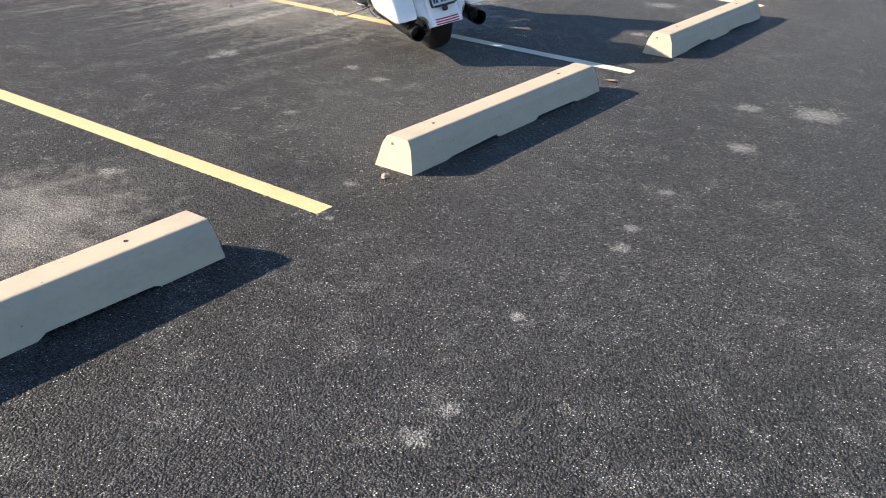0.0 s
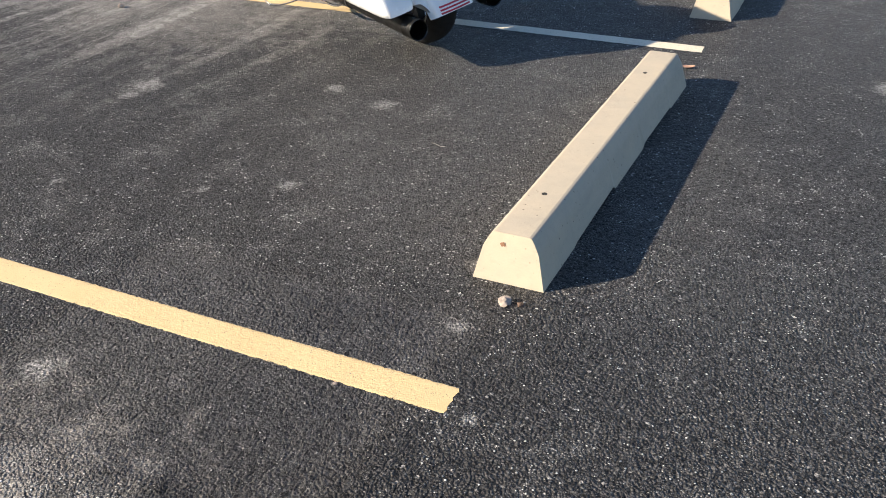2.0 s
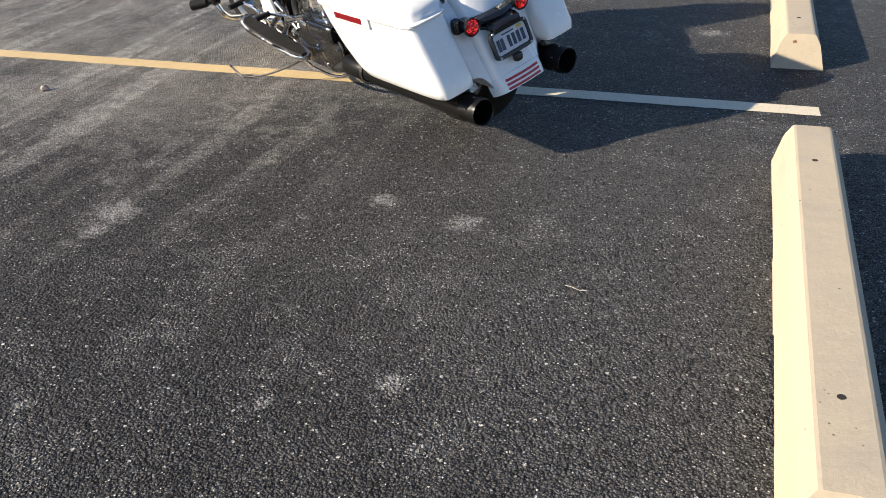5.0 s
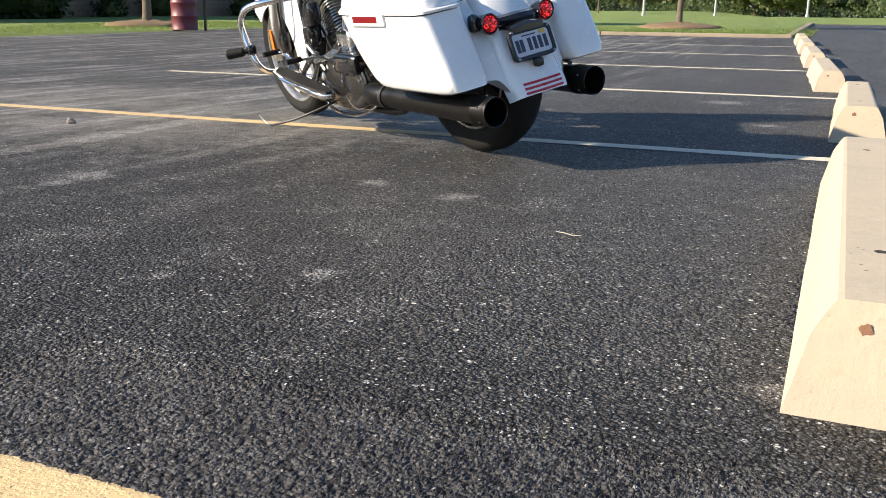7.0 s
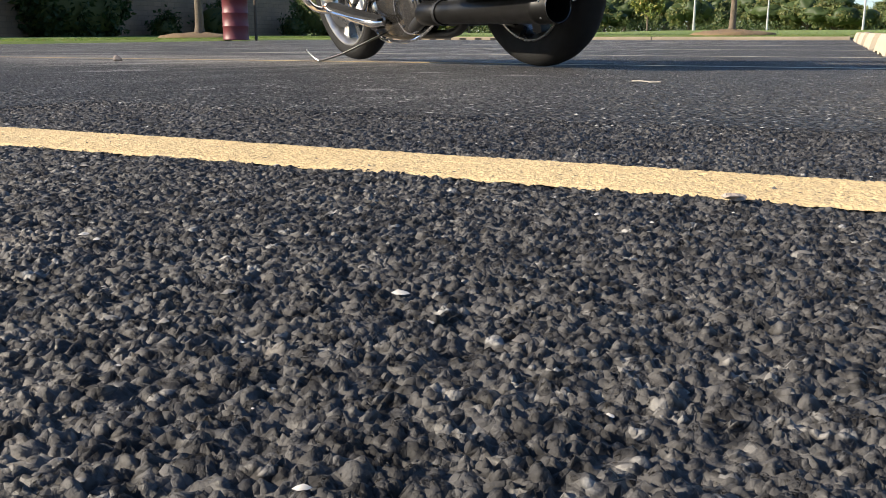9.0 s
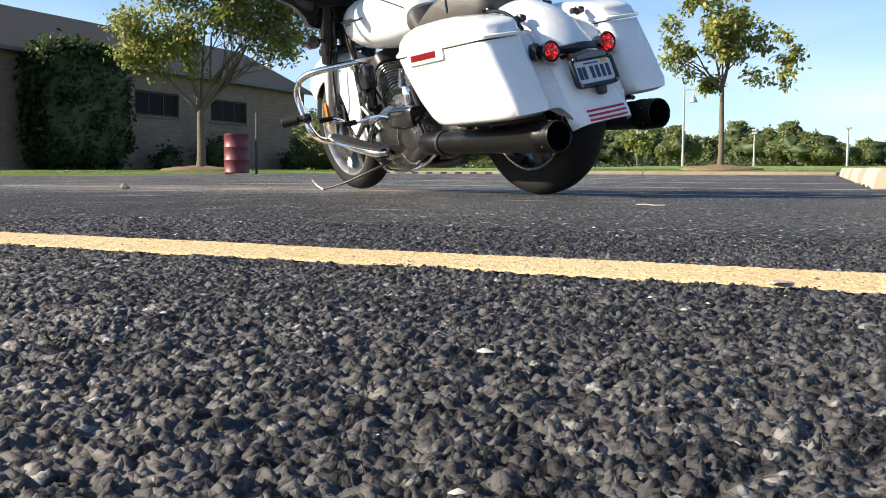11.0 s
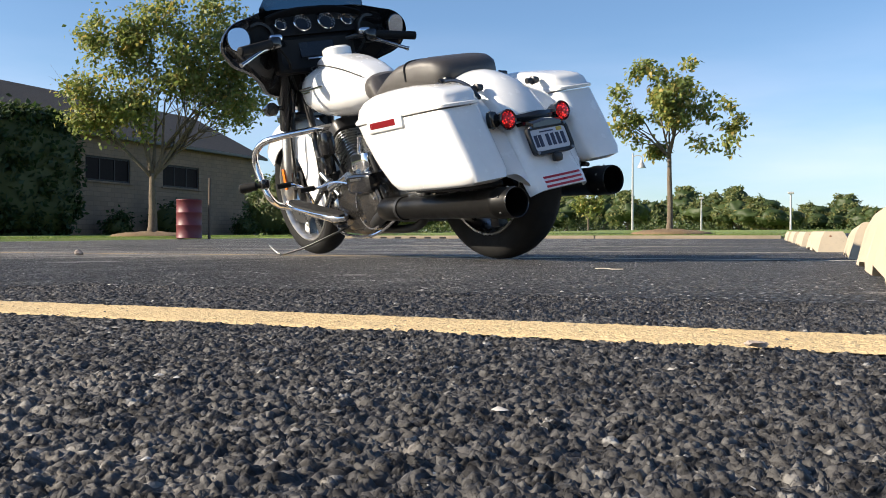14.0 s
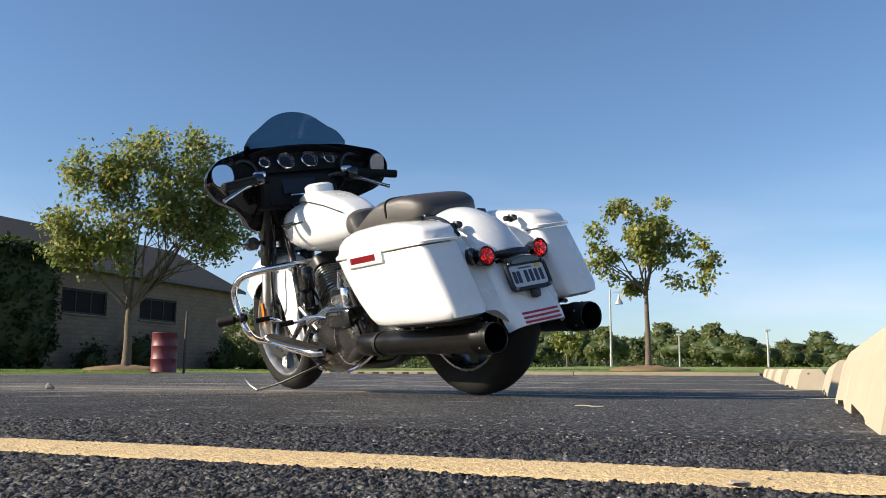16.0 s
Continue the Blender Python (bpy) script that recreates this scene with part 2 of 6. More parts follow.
def concrete_material():
    a = Mat("concrete", (0.465, 0.388, 0.283), 0.85)
    p = a.coord()
    a.mix(a.ramp(a.noise(6, 8, p, 0.7), 0.40, 0.68, 0, 0.75), (0.40, 0.345, 0.265))
    a.mix(a.ramp(a.noise(40, 5, p), 0.55, 0.8, 0, 0.5), (0.37, 0.315, 0.24))
    a.mix(a.ramp(a.voronoi(55, p), 0.12, 0.05, 0, 0.55), (0.30, 0.25, 0.19))
    bug_holes = a.math("MULTIPLY", a.ramp(a.voronoi(34, p), 0.115, 0.07), a.ramp(a.noise(5, 4, p), 0.50, 0.58))
    a.mix(a.math("MULTIPLY", bug_holes, 0.85), (0.09, 0.075, 0.055))
    a.mix(a.ramp(a.noise(2.2, 7, p, 0.75, (1.0, 0.6, 2.5)), 0.55, 0.68, 0, 0.45), (0.33, 0.29, 0.23))
    a.bump(a.noise(150, 5, p), 0.0016, 0.4)
    a.bump(a.noise(600, 2, p), 0.0005, 0.3)
    a.bump(a.noise(14, 4, p), 0.006, 0.35)
    return a.m


CONCRETE = concrete_material()
RUST = Mat("rusted_steel", (0.24, 0.12, 0.065), 0.8).mix(0.0, (0, 0, 0))
RUST.bump(RUST.noise(300, 4), 0.002, 0.5)
RUST = RUST.m
HOLE = Mat("pin_socket", (0.02, 0.018, 0.015), 0.9).m


def grass_material():
    a = Mat("grass", (0.17, 0.235, 0.05), 0.85)
    p = a.pos()
    a.mix(a.ramp(a.noise(0.5, 5, p), 0.4, 0.7), (0.21, 0.26, 0.06))
    a.mix(a.ramp(a.noise(14, 6, p), 0.5, 0.8, 0, 0.7), (0.10, 0.16, 0.035))
    a.mix(a.ramp(a.noise(3, 5, p), 0.62, 0.8, 0, 0.5), (0.21, 0.19, 0.075))
    a.bump(a.noise(60, 5, p), 0.05, 0.8)
    return a.m


GRASS = grass_material()


def leaf_material(name, c1, c2, c3):
    a = Mat(name, c1, 0.55)
    r = a.t.nodes.new("ShaderNodeNewGeometry").outputs["Random Per Island"]
    a.mix(a.ramp(r, 0.3, 0.8), c2)
    a.mix(a.ramp(r, 0.78, 0.94), c3)
    a.p.inputs["Subsurface Weight"].default_value = 0.0
    tr = a.t.nodes.new("ShaderNodeBsdfTranslucent")
    mx = a.t.nodes.new("ShaderNodeMixShader")
    mx.inputs[0].default_value = 0.45
    a.t.links.new(a.col, tr.inputs[0])
    a.t.links.new(a.p.outputs[0], mx.inputs[1])
    a.t.links.new(tr.outputs[0], mx.inputs[2])
    a.t.links.new(mx.outputs[0], a.t.nodes["Material Output"].inputs[0])
    return a.m


LEAF_ASH = leaf_material("ash_leaves", (0.175, 0.222, 0.058), (0.295, 0.315, 0.082), (0.43, 0.33, 0.095))
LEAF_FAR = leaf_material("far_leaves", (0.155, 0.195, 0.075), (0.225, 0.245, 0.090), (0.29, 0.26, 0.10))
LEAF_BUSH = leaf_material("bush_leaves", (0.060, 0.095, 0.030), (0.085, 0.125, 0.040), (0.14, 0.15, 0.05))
LEAF_IVY = leaf_material("ivy_leaves", (0.030, 0.055, 0.015), (0.045, 0.075, 0.020), (0.10, 0.11, 0.03))


def bark_material():
    a = Mat("bark", (0.16, 0.125, 0.09), 0.9)
    p = a.coord()
    a.mix(a.ramp(a.noise(10, 5, p, 0.6, (6, 6, 1)), 0.4, 0.7), (0.09, 0.07, 0.05))
    a.bump(a.noise(12, 6, p, 0.6, (8, 8, 1)), 0.02, 0.8)
    return a.m


BARK = bark_material()


def plain(name, base, rough=0.5, metal=0.0, grain=0.0, **more):
    """A plain finish with a little unevenness in tone and gloss."""
    a = Mat(name, base, rough, metal, **more)
    p = a.coord()
    dark = tuple(c * 0.8 for c in base)
    a.mix(a.ramp(a.noise(9, 5, p), 0.4, 0.75, 0, 0.2 if metal > 0.5 else 0.5), dark)
    a.rough(a.ramp(a.noise(25, 4, p), 0.3, 0.7, max(0.02, rough - 0.06), min(1.0, rough + 0.08)))
    if grain:
        a.bump(a.noise(400, 3, p), grain, 0.5)
    return a.m


# ---- building blocks ----
def mesh_object(name, bm, material, smooth=False):
    me = bpy.data.meshes.new(name)
    bm.to_mesh(me)
    bm.free()
    if smooth:
        for f in me.polygons:
            f.use_smooth = True
    me.materials.append(material)
    return new(name, me)


def part(name, bm, material, parent, label="", smooth=False):
    ob = mesh_object(name, bm, material, smooth)
    ob.parent = parent
    return tagged(ob, label)


def empty(name, m):
    ob = new(name)
    ob.empty_display_size = 0.1
    ob.matrix_world = m
    return ob


def array_object(name, verts, faces, material, smooth=False):
    """A mesh object from numpy arrays of points and of faces with equal corner counts."""
    me = bpy.data.meshes.new(name)
    verts, faces = np.asarray(verts, np.float32), np.asarray(faces, np.int32)
    n = faces.shape[1]
    me.vertices.add(len(verts))
    me.vertices.foreach_set("co", verts.ravel())
    me.loops.add(faces.size)
    me.loops.foreach_set("vertex_index", faces.ravel())
    me.polygons.add(len(faces))
    me.polygons.foreach_set("loop_start", np.arange(0, faces.size, n, dtype=np.int32))
    me.polygons.foreach_set("loop_total", np.full(len(faces), n, np.int32))
    if smooth:
        me.polygons.foreach_set("use_smooth", np.ones(len(faces), bool))
    me.update(calc_edges=True)
    me.materials.append(material)
    return new(name, me)


def grid_faces(nx, ny):
    i, j = np.meshgrid(np.arange(nx - 1), np.arange(ny - 1), indexing="ij")
    a = (i * ny + j).ravel()
    return np.stack([a, a + ny, a + ny + 1, a + 1], 1)


def box_bm(x0, x1, y0, y1, z0, z1, bevel=0.0, bm=None):
    bm = bm or bmesh.new()
    r = bmesh.ops.create_cube(bm, size=1)
    for v in r["verts"]:
        v.co = Vector(((x0 + x1) / 2 + v.co.x * (x1 - x0), (y0 + y1) / 2 + v.co.y * (y1 - y0), (z0 + z1) / 2 + v.co.z * (z1 - z0)))
    if bevel:
        es = list({e for v in r["verts"] for e in v.link_edges})
        bmesh.ops.bevel(bm, geom=es, offset=bevel, segments=2, affect="EDGES", profile=0.5)
    return bm


def loft_bm(rings, caps=True, closed=True, bm=None, loop=False):
    """Skins a row of rings with equal counts of points."""
    bm = bm or bmesh.new()
    vs = [[bm.verts.new(p) for p in ring] for ring in rings]
    n = len(vs[0])
    pairs = list(zip(vs, vs[1:])) + ([(vs[-1], vs[0])] if loop else [])
    for a, b in pairs:
        for k in range(n if closed else n - 1):
            bm.faces.new((a[k], a[(k + 1) % n], b[(k + 1) % n], b[k]))
    if caps and closed and not loop:
        bm.faces.new(list(reversed(vs[0])))
        bm.faces.new(vs[-1])
    bmesh.ops.recalc_face_normals(bm, faces=bm.faces)
    return bm


def tube_bm(points, radius, sides=8, bm=None, loop=False):
    """A round bar along points; radius: one number or one for each point."""
    pts = [Vector(p) for p in points]
    rs = radius if isinstance(radius, (list, tuple)) else [radius] * len(pts)
    rings, side = [], None
    for k, p in enumerate(pts):
        if loop:
            d = pts[(k + 1) % len(pts)] - pts[k - 1]
        else:
            d = pts[min(k + 1, len(pts) - 1)] - pts[max(k - 1, 0)]
        d.normalize()
        if side is None:
            side = d.orthogonal().normalized()
        side = (side - d * side.dot(d)).normalized()
        up = d.cross(side)
        rings.append([p + (side * math.cos(t) + up * math.sin(t)) * rs[k] for t in (2 * math.pi * s / sides for s in range(sides))])
    return loft_bm(rings, bm=bm, loop=loop)


def curve_points(ctrl, n=6):
    """A smooth line through control points (Catmull-Rom)."""
    c = [Vector(p) for p in ctrl]
    c = [c[0] * 2 - c[1]] + c + [c[-1] * 2 - c[-2]]
    out = []
    for a, b, d, e in zip(c, c[1:], c[2:], c[3:]):
        for k in range(n):
            t = k / n
            out.append(0.5 * (2 * b + (d - a) * t + (2 * a - 5 * b + 4 * d - e) * t**2 + (3 * b - a - 3 * d + e) * t**3))
    return out + [c[-2]]


def lathe_bm(profile, axis="y", sides=32, bm=None, centre=(0, 0, 0)):
    """Turns (along, radius) pairs about an axis through centre."""
    c, rings = Vector(centre), []
    for along, r in profile:
        ring = []
        for s in range(sides):
            t = 2 * math.pi * s / sides
            a, b = r * math.cos(t), r * math.sin(t)
            ring.append(c + Vector({"x": (along, a, b), "y": (a, along, b), "z": (a, b, along)}[axis]))
        rings.append(ring)
    return loft_bm(rings, bm=bm)


# ---- the ground ----
RISE, FOOT = 0.0145, 5.0


def gz(x, y):
    """Height of the ground: level by the first stalls, a slow rise, and a low crest in the lawn to the north-east."""
    x, y = np.asarray(x, float), np.asarray(y, float)
    s = np.maximum(0.0, y - FOOT)
    base = RISE * (s - 1.5 * (1 - np.exp(-s / 1.5)))
    crest = 0.1813 + 0.0222 * np.clip(y - 19, 0, 21) + 0.004 * np.maximum(0.0, y - 40)
    east = np.clip((x + 17) / 8, 0, 1) * np.clip((y - 19) / 2, 0, 1)
    return base * (1 - east) + crest * east


def gzf(x, y):
    return float(gz(x, y))


KERB_Y, LOT_W, PITCH = 18.9, -14.0, 2.9


def spaced(stops):
    """Grid lines from (start, step) pairs and an end."""
    out = []
    for (a, d), (b, _) in zip(stops, stops[1:]):
        out += list(np.linspace(a, b, max(2, int(round((b - a) / d)) + 1))[:-1])
    return np.array(out + [stops[-1][0]])


# lawn and fields out to the horizon, sunk under the lot
xs = spaced([(-900, 60), (-120, 8), (-40, 2), (-16, 0.5), (-14.3, 0.29), (-13.7, 2), (-2, 0.25), (0, 2), (36, 0.5), (38, 8), (120, 60), (900, 0)])
ys = spaced([(-900, 60), (-120, 8), (-40, 2), (10, 0.5), (18.7, 0.2), (19.3, 0.3), (20.5, 0.5), (33, 1), (44, 2), (60, 8), (160, 60), (1500, 0)])
X, Y = np.meshgrid(xs, ys, indexing="ij")
in_lot = ((X > LOT_W) & (Y < KERB_Y + 0.08)) | ((X > -1.25) & (Y < 30.9) & (X < 37))
rough = np.array([noise.noise(Vector((x * 0.15, y * 0.15, 0))) for x, y in zip(X.ravel(), Y.ravel())]).reshape(X.shape)
Z = gz(X, Y) + np.where(in_lot, -0.12, 0.045 + 0.05 * rough)
ground = array_object("ground", np.stack([X, Y, Z], -1).reshape(-1, 3), grid_faces(len(xs), len(ys)), GRASS, True)
tagged(ground, "mown green lawn rising gently away to the horizon", "ground", kind="structure")

# height of the chipped surface, in metres, close to the camera's resting place
rng = np.random.default_rng(4)
TILE = 256
jit = rng.random((TILE, TILE, 2))
tall = rng.random((TILE, TILE))


def chips(x, y, cell, gap, off=0.0):
    """Packed aggregate: each cell a flat-topped stone with its own height, with narrow clefts between."""
    gx, gy = x / cell + off, y / cell + off
    ix, iy = np.floor(gx).astype(int), np.floor(gy).astype(int)
    best, second, ht, tx = np.full(x.shape, 9.0), np.full(x.shape, 9.0), np.zeros(x.shape), np.zeros(x.shape)
    for dx in (-1, 0, 1):
        for dy in (-1, 0, 1):
            cx, cy = ix + dx, iy + dy
            k = (cx % TILE, cy % TILE)
            ox, oy = cx + jit[k][..., 0] - gx, cy + jit[k][..., 1] - gy
            d = np.hypot(ox, oy)
            near = d < best
            second = np.where(near, best, np.minimum(second, d))
            ht = np.where(near, tall[k], ht)
            tx = np.where(near, ox * (jit[k][..., 1] - 0.5) + oy * (jit[k][..., 0] - 0.5), tx)
            best = np.minimum(best, d)
    e = np.clip((second - best) / gap, 0, 1)
    dome = np.sin(0.5 * np.pi * np.minimum(1.0, 1.35 * e)) * (1.06 - 0.35 * np.minimum(best, 1.0) ** 2)
    return dome * (0.66 + 0.40 * ht + 0.26 * tx) - 0.6


def wave(x, y, s, seed):
    """Smooth value noise on a lattice of cell s."""
    v = np.random.default_rng(seed).random((TILE, TILE))
    gx, gy = x / s, y / s
    ix, iy = np.floor(gx).astype(int), np.floor(gy).astype(int)
    fx, fy = gx - ix, gy - iy
    fx, fy = fx * fx * (3 - 2 * fx), fy * fy * (3 - 2 * fy)
    g = lambda a, b: v[(ix + a) % TILE, (iy + b) % TILE]
    return (g(0, 0) * (1 - fx) + g(1, 0) * fx) * (1 - fy) + (g(0, 1) * (1 - fx) + g(1, 1) * fx) * fy - 0.5


NEAR = (-1.4, 0.1, -0.65, 0.75)


def relief(x, y):
    fade = np.clip(np.minimum.reduce([x - FINE[0], FINE[1] - x, y - FINE[2], FINE[3] - y]) / 0.06, 0, 1)
    x2, y2 = x + 0.0026 * wave(x, y, 0.006, 31), y + 0.0026 * wave(x, y, 0.006, 32)
    h = 0.0018 * chips(x2, y2, 0.0060, 0.80) + 0.0016 * chips(x2, y2, 0.0036, 0.80, 21.7) + 0.0006 * chips(x, y, 0.0019, 0.8, 37.3)
    h = h + 0.0012 * wave(x, y, 0.021, 11) + 0.0014 * wave(x, y, 0.05, 12) - 0.0034 * np.abs(wave(x, y, 0.0095, 14)) + 0.0004 * wave(x, y, 0.0019, 13)
    return h * fade


xn = spaced([(NEAR[0], 0.01), (-1.25, 0.0025), (-1.08, 0.0019), (-0.64, 0.0012), (-0.50, 0.00095), (-0.20, 0.0016), (-0.02, 0.01), (NEAR[1], 0)])
yn = spaced([(NEAR[2], 0.01), (-0.56, 0.002), (-0.46, 0.0009), (-0.24, 0.0013), (-0.05, 0.0018), (0.08, 0.0025), (0.40, 0.012), (0.62, 0.012), (NEAR[3], 0)])
Xn, Yn = np.meshgrid(xn, yn, indexing="ij")
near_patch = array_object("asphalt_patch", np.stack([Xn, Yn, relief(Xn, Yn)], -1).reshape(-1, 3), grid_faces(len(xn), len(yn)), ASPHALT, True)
tagged(near_patch, "coarse dark chipped asphalt of the parking lot", "asphalt", kind="structure")

# the rest of the lot, in sheets round the near piece and out to its edges
def sheet(name, x0, x1, y0, y1, step, label):
    gx, gy = np.linspace(x0, x1, max(2, int((x1 - x0) / step) + 1)), np.linspace(y0, y1, max(2, int((y1 - y0) / step) + 1))
    a, b = np.meshgrid(gx, gy, indexing="ij")
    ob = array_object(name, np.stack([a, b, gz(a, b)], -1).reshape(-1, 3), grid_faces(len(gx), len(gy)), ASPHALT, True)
    return tagged(ob, label, "asphalt", kind="structure")


LOT = "dark grey sealed asphalt with pale scuffs and dust"
sheet("road", LOT_W, NEAR[0], -30, KERB_Y, 0.9, LOT)
sheet("road", NEAR[1], 37, -30, 30.8, 0.9, LOT)
sheet("road", NEAR[0], NEAR[1], -30, NEAR[2], 0.9, LOT)
sheet("road", NEAR[0], NEAR[1], NEAR[3], KERB_Y, 0.9, LOT)
sheet("road", -1.15, NEAR[1], KERB_Y, 30.8, 0.9, LOT)

# ---- painted lines ----
STALL_LEN = 5.45


def line_mesh(y, chipped):
    """One painted bar with ragged edges that follows the surface under it."""
    gx = spaced([(-STALL_LEN, 0.05), (-1.3, 0.005), (-1.08, 0.002), (-0.14, 0.006), (0.0, 0)]) if chipped else np.linspace(-STALL_LEN, 0, 180)
    gy = np.linspace(-0.05, 0.05, 60 if chipped else 5)
    a, b = np.meshgrid(gx, gy, indexing="ij")
    edge = 0.004 * wave(a * 1.0, np.sign(b) * 3.0 + 0 * b, 0.011, 21) + 0.003 * wave(a, np.sign(b) * 3.0 + 0 * b, 0.004, 22)
    b = b * (1 + edge / 0.05) + y
    a = a + np.where(a > -0.02, 0.5, 0) * 0.02 * wave(b, 0 * b, 0.012, 23)
    if chipped:
        z = relief(a, b) * 0.36 + 0.0011 - 0.0012 * np.clip((np.abs(b - y) - 0.044) / 0.006, 0, 1)
    else:
        z = gz(a, b) + 0.002
    return array_object("parking_line", np.stack([a, b, z], -1).reshape(-1, 3), grid_faces(len(gx), len(gy)), PAINT, True)


def row_x(y):
    """The row runs straight by the first stalls and then bears a little to the west."""
    return 0.0 if y < 5 else -0.065 * (y - 4.0)


for k in range(-1, 6):
    ob = line_mesh(k * PITCH, k == 0)
    ob.location.x = row_x(k * PITCH)
    tagged(ob, "worn yellow painted parking line on asphalt", "road marking", "parking lines", "structure")

# ---- wheel stops ----
STOP_X, STOP_L = -0.073, 1.83


def stop_bm():
    """A precast bar: splayed sides, chamfered top, two drainage slots under it."""
    half = STOP_L / 2
    bm = bmesh.new()
    ys_ = [-half, -0.64, -0.61, -0.22, -0.19, 0.17, 0.20, 0.60, 0.63, half]
    lift = [0, 0, 0.009, 0.020, 0, 0, 0.018, 0.012, 0, 0]
    rings = []
    for k, (y, l) in enumerate(zip(ys_, lift)):
        e = 1 if k == len(ys_) - 1 else (-1 if k == 0 else 0)
        side = [(0.110, l), (0.0855, 0.101), (0.0815, 0.111), (0.0640, 0.1425), (0.0590, 0.148), (0.0515, 0.150)]
        pr = [(-x, z) for x, z in side] + side[::-1]
        rings.append([(x, y - e * 0.028 * max(0, z) / 0.15, z) for x, z in pr])
    loft_bm(rings, bm=bm)
    return bm


stop = empty("wheel_stop", pose(STOP_X, PITCH / 2, 0))
part("bar", stop_bm(), CONCRETE, stop)
for y in (-0.61, 0.59):
    part("pin", lathe_bm([(0.1495, 0.0), (0.1495, 0.009), (0.1506, 0.0092), (0.1508, 0.007), (0.1502, 0.0)], "z", 12, centre=(-0.004, y, 0)), HOLE, stop, "sunken dark anchor pin")
rust = lathe_bm([(0.0, 0.0), (0.0, 0.0075), (0.0012, 0.0060), (0.0014, 0.0)], "y", 13)
for v in rust.verts:
    v.co.x *= 1.1 + 0.5 * noise.noise(v.co * 160)
    v.co.z *= 1.0 + 0.6 * noise.noise(v.co * 190 + Vector((3, 0, 0)))
rust.transform(Matrix.Translation((-0.024, -STOP_L / 2 + 0.0202, 0.117)))
part("rust_spot", rust, RUST, stop, "small rusted pin end")
tagged(stop, "weathered beige precast concrete wheel stop with pin holes", "wheel stop", "wheel stops")
for k in (-1, 1, 2, 3, 4, 5):
    y = PITCH / 2 + k * PITCH
    dx, dy = (-0.021, -0.012) if k == -1 else (0, 0)
    copy_thing(stop, pose(STOP_X + row_x(y) + dx, y + dy, gzf(0, y), math.degrees(math.atan(RISE)) if y > 7 else 0, 0, 3.7 if y > 5 else 0))

# ---- kerb ----
KERB = Mat("kerb_concrete", (0.30, 0.245, 0.175), 0.9)
KERB.mix(KERB.ramp(KERB.noise(3, 6, KERB.pos(), 0.7), 0.4, 0.7, 0, 0.8), (0.20, 0.165, 0.115)).bump(KERB.noise(60, 4, KERB.pos()), 0.004, 0.5)
KERB = KERB.m
for x0, x1 in ((-12.2, -8.2), (-8.2, -5.0), (-5.0, -1.15)):
    z = gzf(0, KERB_Y)
    ob = mesh_object("kerb", box_bm(x0 + 0.004, x1 - 0.004, KERB_Y, KERB_Y + 0.16, z - 0.1, z + 0.070, 0.02), KERB)
    tagged(ob, "pale concrete kerb along the lawn", "kerb", kind="structure")
    if x0 == -12.2:
        for k in range(9):
            x = -11.75 + 0.39 * k
            part("drain_slot", box_bm(x - 0.085, x + 0.085, KERB_Y - 0.004, KERB_Y + 0.02, z + 0.004, z + 0.042), HOLE, ob, "dark drain slot")
rings = []
for y in np.linspace(KERB_Y + 0.165, 30.6, 12):
    z = gzf(0, y)
    rings.append([(-1.31, y, z - 0.1), (-1.31, y, z + 0.045), (-1.295, y, z + 0.055), (-1.165, y, z + 0.055), (-1.15, y, z + 0.045), (-1.15, y, z - 0.1)])
ob = mesh_object("kerb", loft_bm(rings), KERB)
tagged(ob, "pale concrete kerb along the lawn", "kerb", kind="structure")

# ---- the motorcycle ----
WHITE = plain("white_paint", (0.80, 0.80, 0.79), 0.22, Coat_Weight=0.8, Coat_Roughness=0.06)
BLACK = plain("gloss_black", (0.010, 0.010, 0.011), 0.14, Coat_Weight=0.5)
SATIN = plain("satin_black", (0.014, 0.014, 0.015), 0.42)
RUBBER = plain("rubber", (0.010, 0.010, 0.010), 0.75, grain=0.001, Specular_IOR_Level=0.25)
LEATHER = plain("black_vinyl", (0.042, 0.037, 0.033), 0.44, grain=0.002, Specular_IOR_Level=0.7)
CHROME = plain("chrome", (0.78, 0.78, 0.80), 0.08, 1.0)
ALLOY = plain("machined_alloy", (0.27, 0.27, 0.265), 0.28, 1.0)
CASE = Mat("engine_case", (0.42, 0.415, 0.40), 0.24, 1.0).m
FINS = plain("cylinder_fins", (0.52, 0.51, 0.49), 0.28, 0.9)
MUFFLER = plain("muffler_black", (0.006, 0.0058, 0.0055), 0.36, Specular_IOR_Level=0.22)
GLASS_DARK = plain("gauge_glass", (0.012, 0.014, 0.018), 0.06)
MIRROR = plain("mirror_glass", (0.85, 0.87, 0.90), 0.02, 1.0)
AMBER = plain("amber_lens", (0.75, 0.17, 0.015), 0.25)
REDPLASTIC = plain("red_reflector", (0.17, 0.005, 0.008), 0.2)
FORK = plain("fork_alloy", (0.60, 0.585, 0.56), 0.34, 1.0)
INNER = plain("inner_black", (0.006, 0.006, 0.007), 0.55, Specular_IOR_Level=0.25)
DARKCASE = Mat("dark_case", (0.115, 0.11, 0.105), 0.22, 0.9).m
REDSTRIP = plain("red_strip", (0.42, 0.02, 0.035), 0.3)
PLATE = plain("plate_white", (0.55, 0.56, 0.60), 0.45)
INK = plain("plate_ink", (0.03, 0.035, 0.07), 0.5)
YELLOW = plain("yellow_sticker", (0.62, 0.42, 0.06), 0.5)
DIAL = plain("dial_marks", (0.45, 0.47, 0.5), 0.5)
